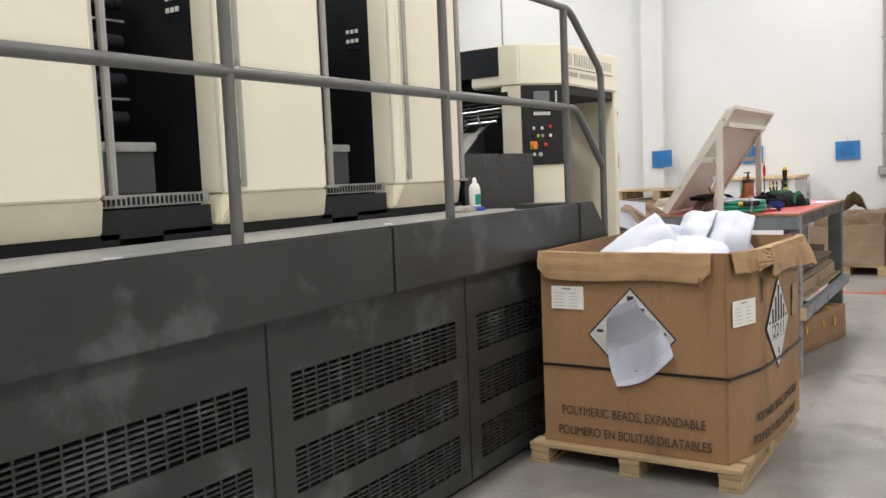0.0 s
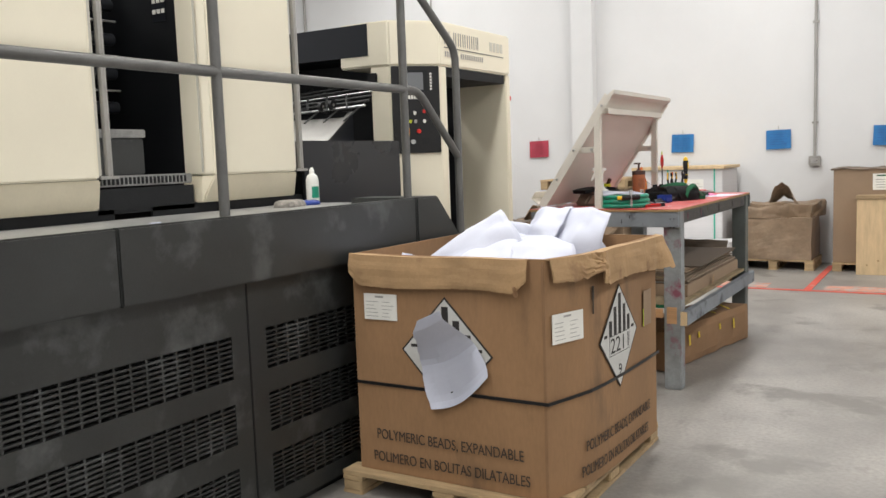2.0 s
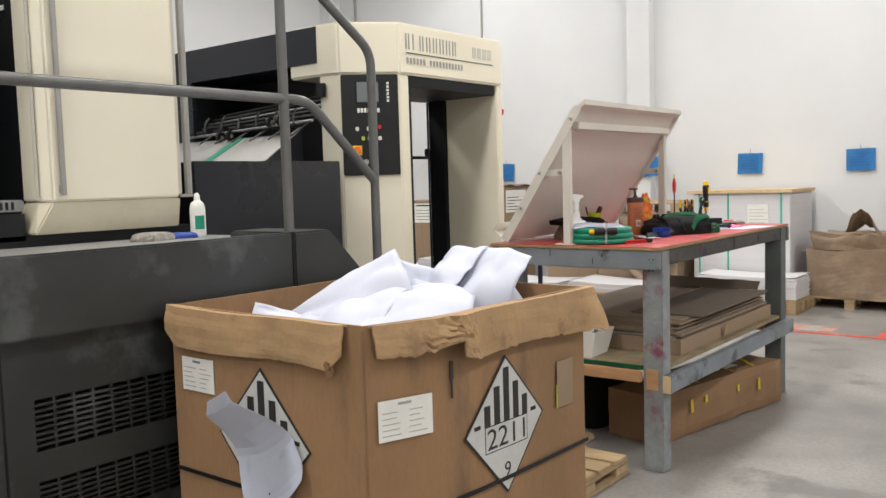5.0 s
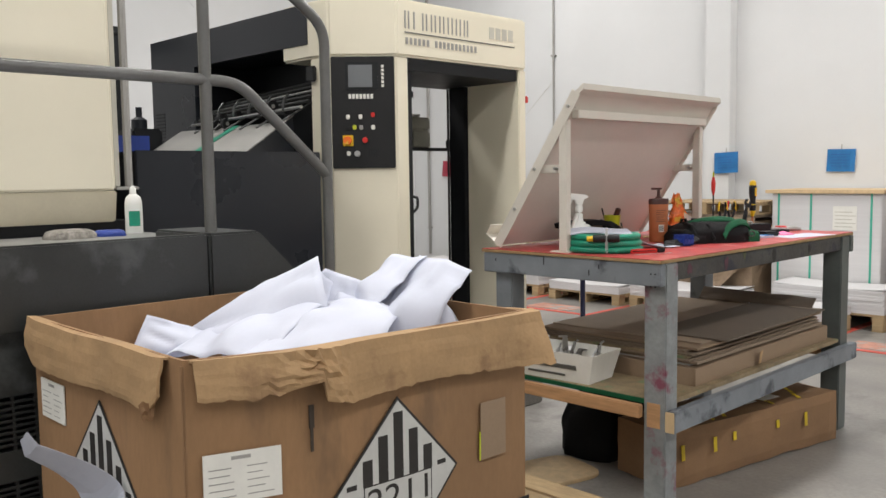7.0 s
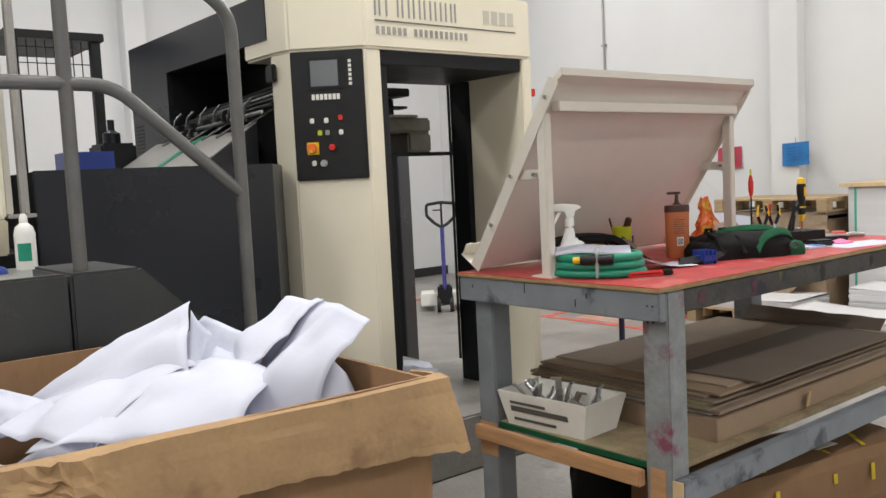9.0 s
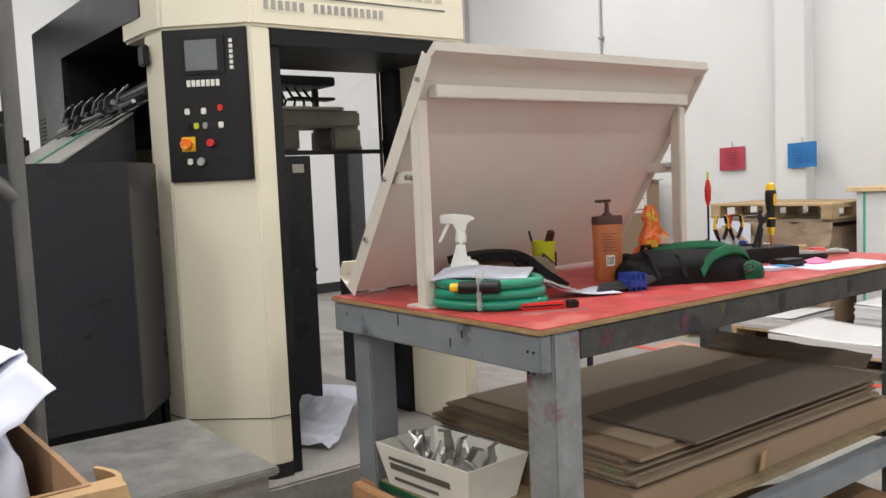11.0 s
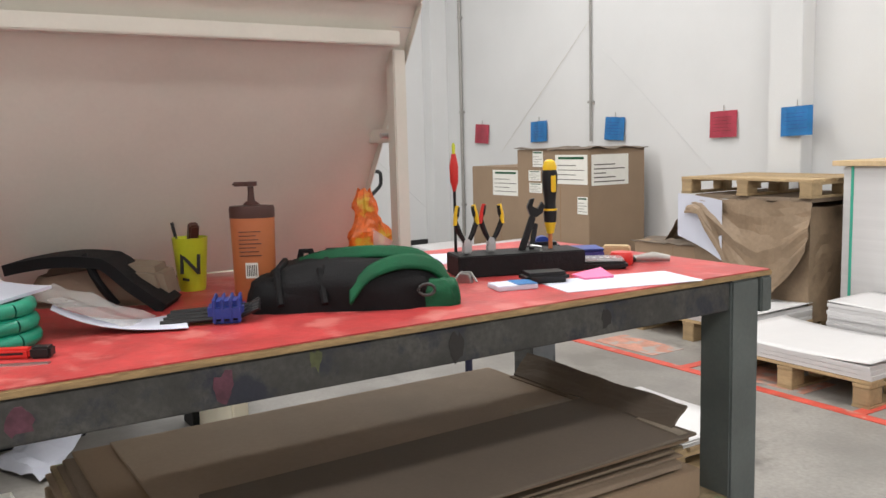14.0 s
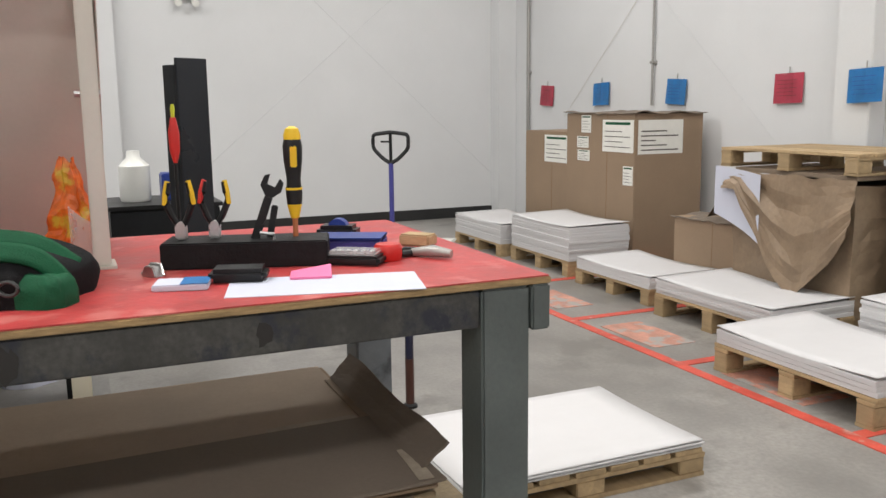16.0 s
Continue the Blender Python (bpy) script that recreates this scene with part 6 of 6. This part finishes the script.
tagged(boxes("paper_scrap", [(-0.03, -0.02, 0, 0.03, 0.02, 0.006)], PAPER, None, 0.003, at=pose(-2.2, 1.6, 1.212, 0, 0, 50)), "white paper scrap on the walkway", "paper")

# ---- under the bench ----
tub = base("postal_tray", "white corrugated plastic mail tray full of metal fittings", "tray", pose(-1.62, 5.955, SZ, 0, 0, 4))


def tub_shell(bm):
    w, d, h = 0.21, 0.12, 0.13
    lo = [(-w, -d), (w, -d), (w, d), (-w, d)]
    for k in range(4):
        a, b = Vector(lo[k]), Vector(lo[(k + 1) % 4])
        vs = [bm.verts.new((a.x * 0.85, a.y * 0.8, 0.0)), bm.verts.new((b.x * 0.85, b.y * 0.8, 0)), bm.verts.new((b.x, b.y, h)), bm.verts.new((a.x, a.y, h))]
        bm.faces.new(vs)
    bm.faces.new([bm.verts.new((p[0] * 0.85, p[1] * 0.8, 0.0)) for p in lo])
    bmesh.ops.remove_doubles(bm, verts=bm.verts, dist=0.001)


obj("shell", tub_shell, LABELW, tub, solid=0.004)
boxes("hand_hole", [(0.1795, -0.04, 0.07, 0.192, 0.04, 0.095)], BLACKP, tub, 0.004)
boxes("print_line", [(-0.14, 0.02, 0, 0.06, 0.03, 0.002), (-0.15, 0.055, 0, 0.12, 0.075, 0.002), (-0.15, 0.085, 0, 0.02, 0.095, 0.002)], DARKPRINT, tub, 0, at=pose(0, -0.0985, 0.004, 100.5, 0, 0))
rr = random.Random(11)
for k in range(16):
    x, y, z = rr.uniform(-0.13, 0.13), rr.uniform(-0.06, 0.06), rr.uniform(0.05, 0.12)
    fit = obj("metal_fitting", lambda bm: (box(bm, -0.012, -0.004, 0, 0.012, 0.004, 0.085), box(bm, -0.012, -0.004, 0.0855, 0.03, 0.004, 0.095)), STEEL, None, 0.002, at=pose(-1.62 + x, 5.955 + y, SZ + 0.03 + z * 0.5, rr.uniform(-60, 60), rr.uniform(-60, 60), rr.uniform(0, 360)))
    tagged(fit, "bent shiny steel fitting in the mail tray", "metal fitting", "metal fittings in the mail tray")
long_box = base("long_carton", "long crumpled brown carton with torn yellow tape under the bench", "carton", pose(-1.225, 6.2, 0, 0, 0, -11))


def crumpled_box(bm, x0, x1, y0, y1, z0, z1, amp, seed):
    """A box of many facets with soft corners and dented faces."""
    cx, cy, cz = (x0 + x1) / 2, (y0 + y1) / 2, (z0 + z1) / 2

    def place(a, b, c):
        p = Vector((x0 + (x1 - x0) * a, y0 + (y1 - y0) * b, z0 + (z1 - z0) * c))
        edge = sum(1 for w in (a, b, c) if w in (0, 1))
        p = p.lerp(Vector((cx, p.y, cz)), 0.05 if edge > 1 else 0.0)
        k = amp * (noise3((p.x * 4, p.y * 4, p.z * 4 + seed)) + 0.5 * abs(noise3((p.x * 11, p.y * 11, p.z * 11 + seed))))
        p += Vector((p.x - cx, 0, p.z - cz)).normalized() * k
        p.z = max(p.z, 0.001)
        return p
    n, m = 5, 16
    for w in (0, 1):
        sheet(bm, n, m, lambda u, v, w=w: place(u, v, w))
        sheet(bm, n, m, lambda u, v, w=w: place(w, v, u))
        sheet(bm, n, n, lambda u, v, w=w: place(u, w, v))
    bmesh.ops.remove_doubles(bm, verts=bm.verts, dist=0.0008)


obj("body", lambda bm: crumpled_box(bm, -0.34, 0.0, 0.0, 1.28, 0.0, 0.27, 0.02, 3.0), CARDIN, long_box)
for k, (x, y, ang, ln_) in enumerate(((-0.03, 0.28, 25, 0.12), (-0.05, 0.42, -30, 0.14), (0.0, 0.06, 60, 0.07), (-0.06, 0.75, 15, 0.15), (-0.04, 0.98, -20, 0.13))):
    boxes("yellow_tape", [(-ln_ / 2 + ln_ * j / 4, -0.009 + 0.004 * (j % 2), 0, -ln_ / 2 + ln_ * (j + 0.8) / 4, 0.009 + 0.004 * (j % 2), 0.002) for j in range(4)], YELLOWTAPE, long_box, 0, at=pose(x - 0.03, y, 0.283, 0, 12, ang))
    boxes("yellow_tape", [(0.022, y - 0.01, 0.13 + 0.03 * (k % 2), 0.024, y + 0.012, 0.2)], YELLOWTAPE, long_box, 0, at=pose(0, 0, 0, 0, -3, 0))
boxes("shipping_label", [(-0.2, 0.5, 0.288, -0.06, 0.68, 0.29), (-0.17, 0.72, 0.288, -0.05, 0.85, 0.29)], LABELW, long_box, 0)
boxes("red_mark", [(-0.13, 0.52, 0.2902, -0.08, 0.62, 0.2912)], REDSIGN, long_box, 0)
def rounded_board(bm):
    prism(bm, [(0.17 * math.copysign(abs(math.cos(a * math.tau / 28)) ** 0.5, math.cos(a * math.tau / 28)), 0.2 * math.copysign(abs(math.sin(a * math.tau / 28)) ** 0.5, math.sin(a * math.tau / 28))) for a in range(28)], "z", 0.0, 0.018)


tagged(obj("round_board", rounded_board, PLY, None, 0.003, at=pose(-1.76, 6.02, 0.0, 0, 0, -15)), "rounded plywood board on the floor under the bench", "board")
stub = base("upright_pole", "dark blue and orange upright pole behind the bench", "pole", pose(-3.26, 8.32, 0))
obj("upper_tube", lambda bm: tube(bm, [(0, 0, 0.24), (0, 0, 0.78)], 0.02, 10), NAVY, stub, smooth=True)
obj("lower_tube", lambda bm: tube(bm, [(0, 0, 0.0), (0, 0, 0.24)], 0.021, 10), BROWNCAP, stub, smooth=True)
obj("foot", lambda bm: lathe(bm, [(0.035, 0), (0.035, 0.012), (0.024, 0.02)], seg=16), BLACKP, stub, smooth=True)

# added black lump stands in for dark clutter and shade below the shelf
tagged(obj("black_bag", pack_shape(0.18, 0.34, 0.33, 21.0), BLACKCLOTH, smooth=True, at=pose(-1.8, 6.62, 0)), "black lump added for the dark clutter and shade under the bench", "bag")
tagged(obj("scrap_paper", lambda bm: sheet(bm, 8, 8, lambda u, v: (0.3 * u, 0.22 * v, 0.01 + 0.16 * v * v + 0.06 * abs(noise3((u * 3, v * 3, 2))))), PAPER, solid=0.001, at=pose(-3.12, 6.1, 0.28, 0, 0, 25)), "crumpled white paper on the plinth under the press", "paper")
tagged(obj("white_cloth_bundle", pack_shape(0.2, 0.14, 0.07, 31.0), PAPER, smooth=True, at=pose(-3.62, 6.66, 0.28, 0, 0, 30)), "white paper bundle on the plinth under the press", "paper")

# ---- beyond the press ----
rack = base("steel_rack", "black steel rack with mesh guard behind the press", "rack", pose(-5.3, 5.0, 0))
boxes("post", [(x, y, 0, x + 0.06, y + 0.06, 2.5) for x, y in ((0, 0), (0, 0.5), (-0.7, 0), (-0.7, 0.5))], BLACKMATT, rack, 0.004)
boxes("shelf", [(-0.72, -0.02, z, 0.08, 0.58, z + 0.05) for z in (0.5, 1.2, 2.45)], BLACKMATT, rack, 0.003)
boxes("mesh", [(0.02, 0.06 + 0.055 * k, 2.15, 0.026, 0.066 + 0.055 * k, 2.449) for k in range(8)] + [(0.02, 0.06, z, 0.026, 0.5, z + 0.006) for z in (2.2, 2.3, 2.4)], BLACKMATT, rack, 0)
boxes("carton", [(-0.65, 0.02, 1.251, -0.05, 0.48, 1.6)], CARDLIGHT, rack, 0.006)
binn = base("blue_bin", "blue plastic bin with red contents on the press cover", "bin", pose(-4.3, 5.12, 1.546))
boxes("shell", [(-0.12, -0.12, 0, 0.12, 0.12, 0.008), (-0.12, -0.12, 0.0085, -0.112, 0.12, 0.14), (0.112, -0.12, 0.0085, 0.12, 0.12, 0.14), (-0.1115, -0.12, 0.0085, 0.1115, -0.112, 0.14), (-0.1115, 0.112, 0.0085, 0.1115, 0.12, 0.14)], BLUEP, binn, 0)
boxes("contents", [(-0.08, -0.08, 0.009, 0.08, 0.08, 0.1)], REDSIGN, binn, 0.01)
pump = base("motor_unit", "dark motor unit on the press cover", "motor", pose(-4.56, 5.36, 1.546))
boxes("housing", [(-0.12, -0.1, 0, 0.12, 0.1, 0.2)], BLACKMATT, pump, 0.015)
obj("drum", lambda bm: lathe(bm, [(0.05, 0.2), (0.05, 0.26), (0.02, 0.28), (0.02, 0.34)], seg=14), BLACKGLOSS, pump, smooth=True)
TXW, TYW = -6.3, 7.55
table = base("side_table", "black work table with cans and blue box by the wall", "table", pose(TXW, TYW, 0))
boxes("cabinet", [(-0.35, -0.4, 0, 0.35, 0.35, 0.72)], BLACKMATT, table, 0.01)
boxes("top", [(-0.37, -0.42, 0.7205, 0.37, 0.37, 0.75)], BLACKP, table, 0.004)
jug = base("white_jug", "white plastic jug on the black table", "jug", pose(TXW, TYW - 0.2, 0.75))
obj("body", lambda bm: lathe(bm, [(0.1, 0), (0.11, 0.02), (0.11, 0.26), (0.05, 0.32), (0.045, 0.37)], seg=20), WHITEPLASTIC, jug, smooth=True)
tagged(boxes("blue_box", [(-0.1, -0.14, 0, 0.1, 0.14, 0.2)], BLUEP, None, 0.01, at=pose(TXW, TYW + 0.12, 0.75)), "blue plastic box on the black table", "box")
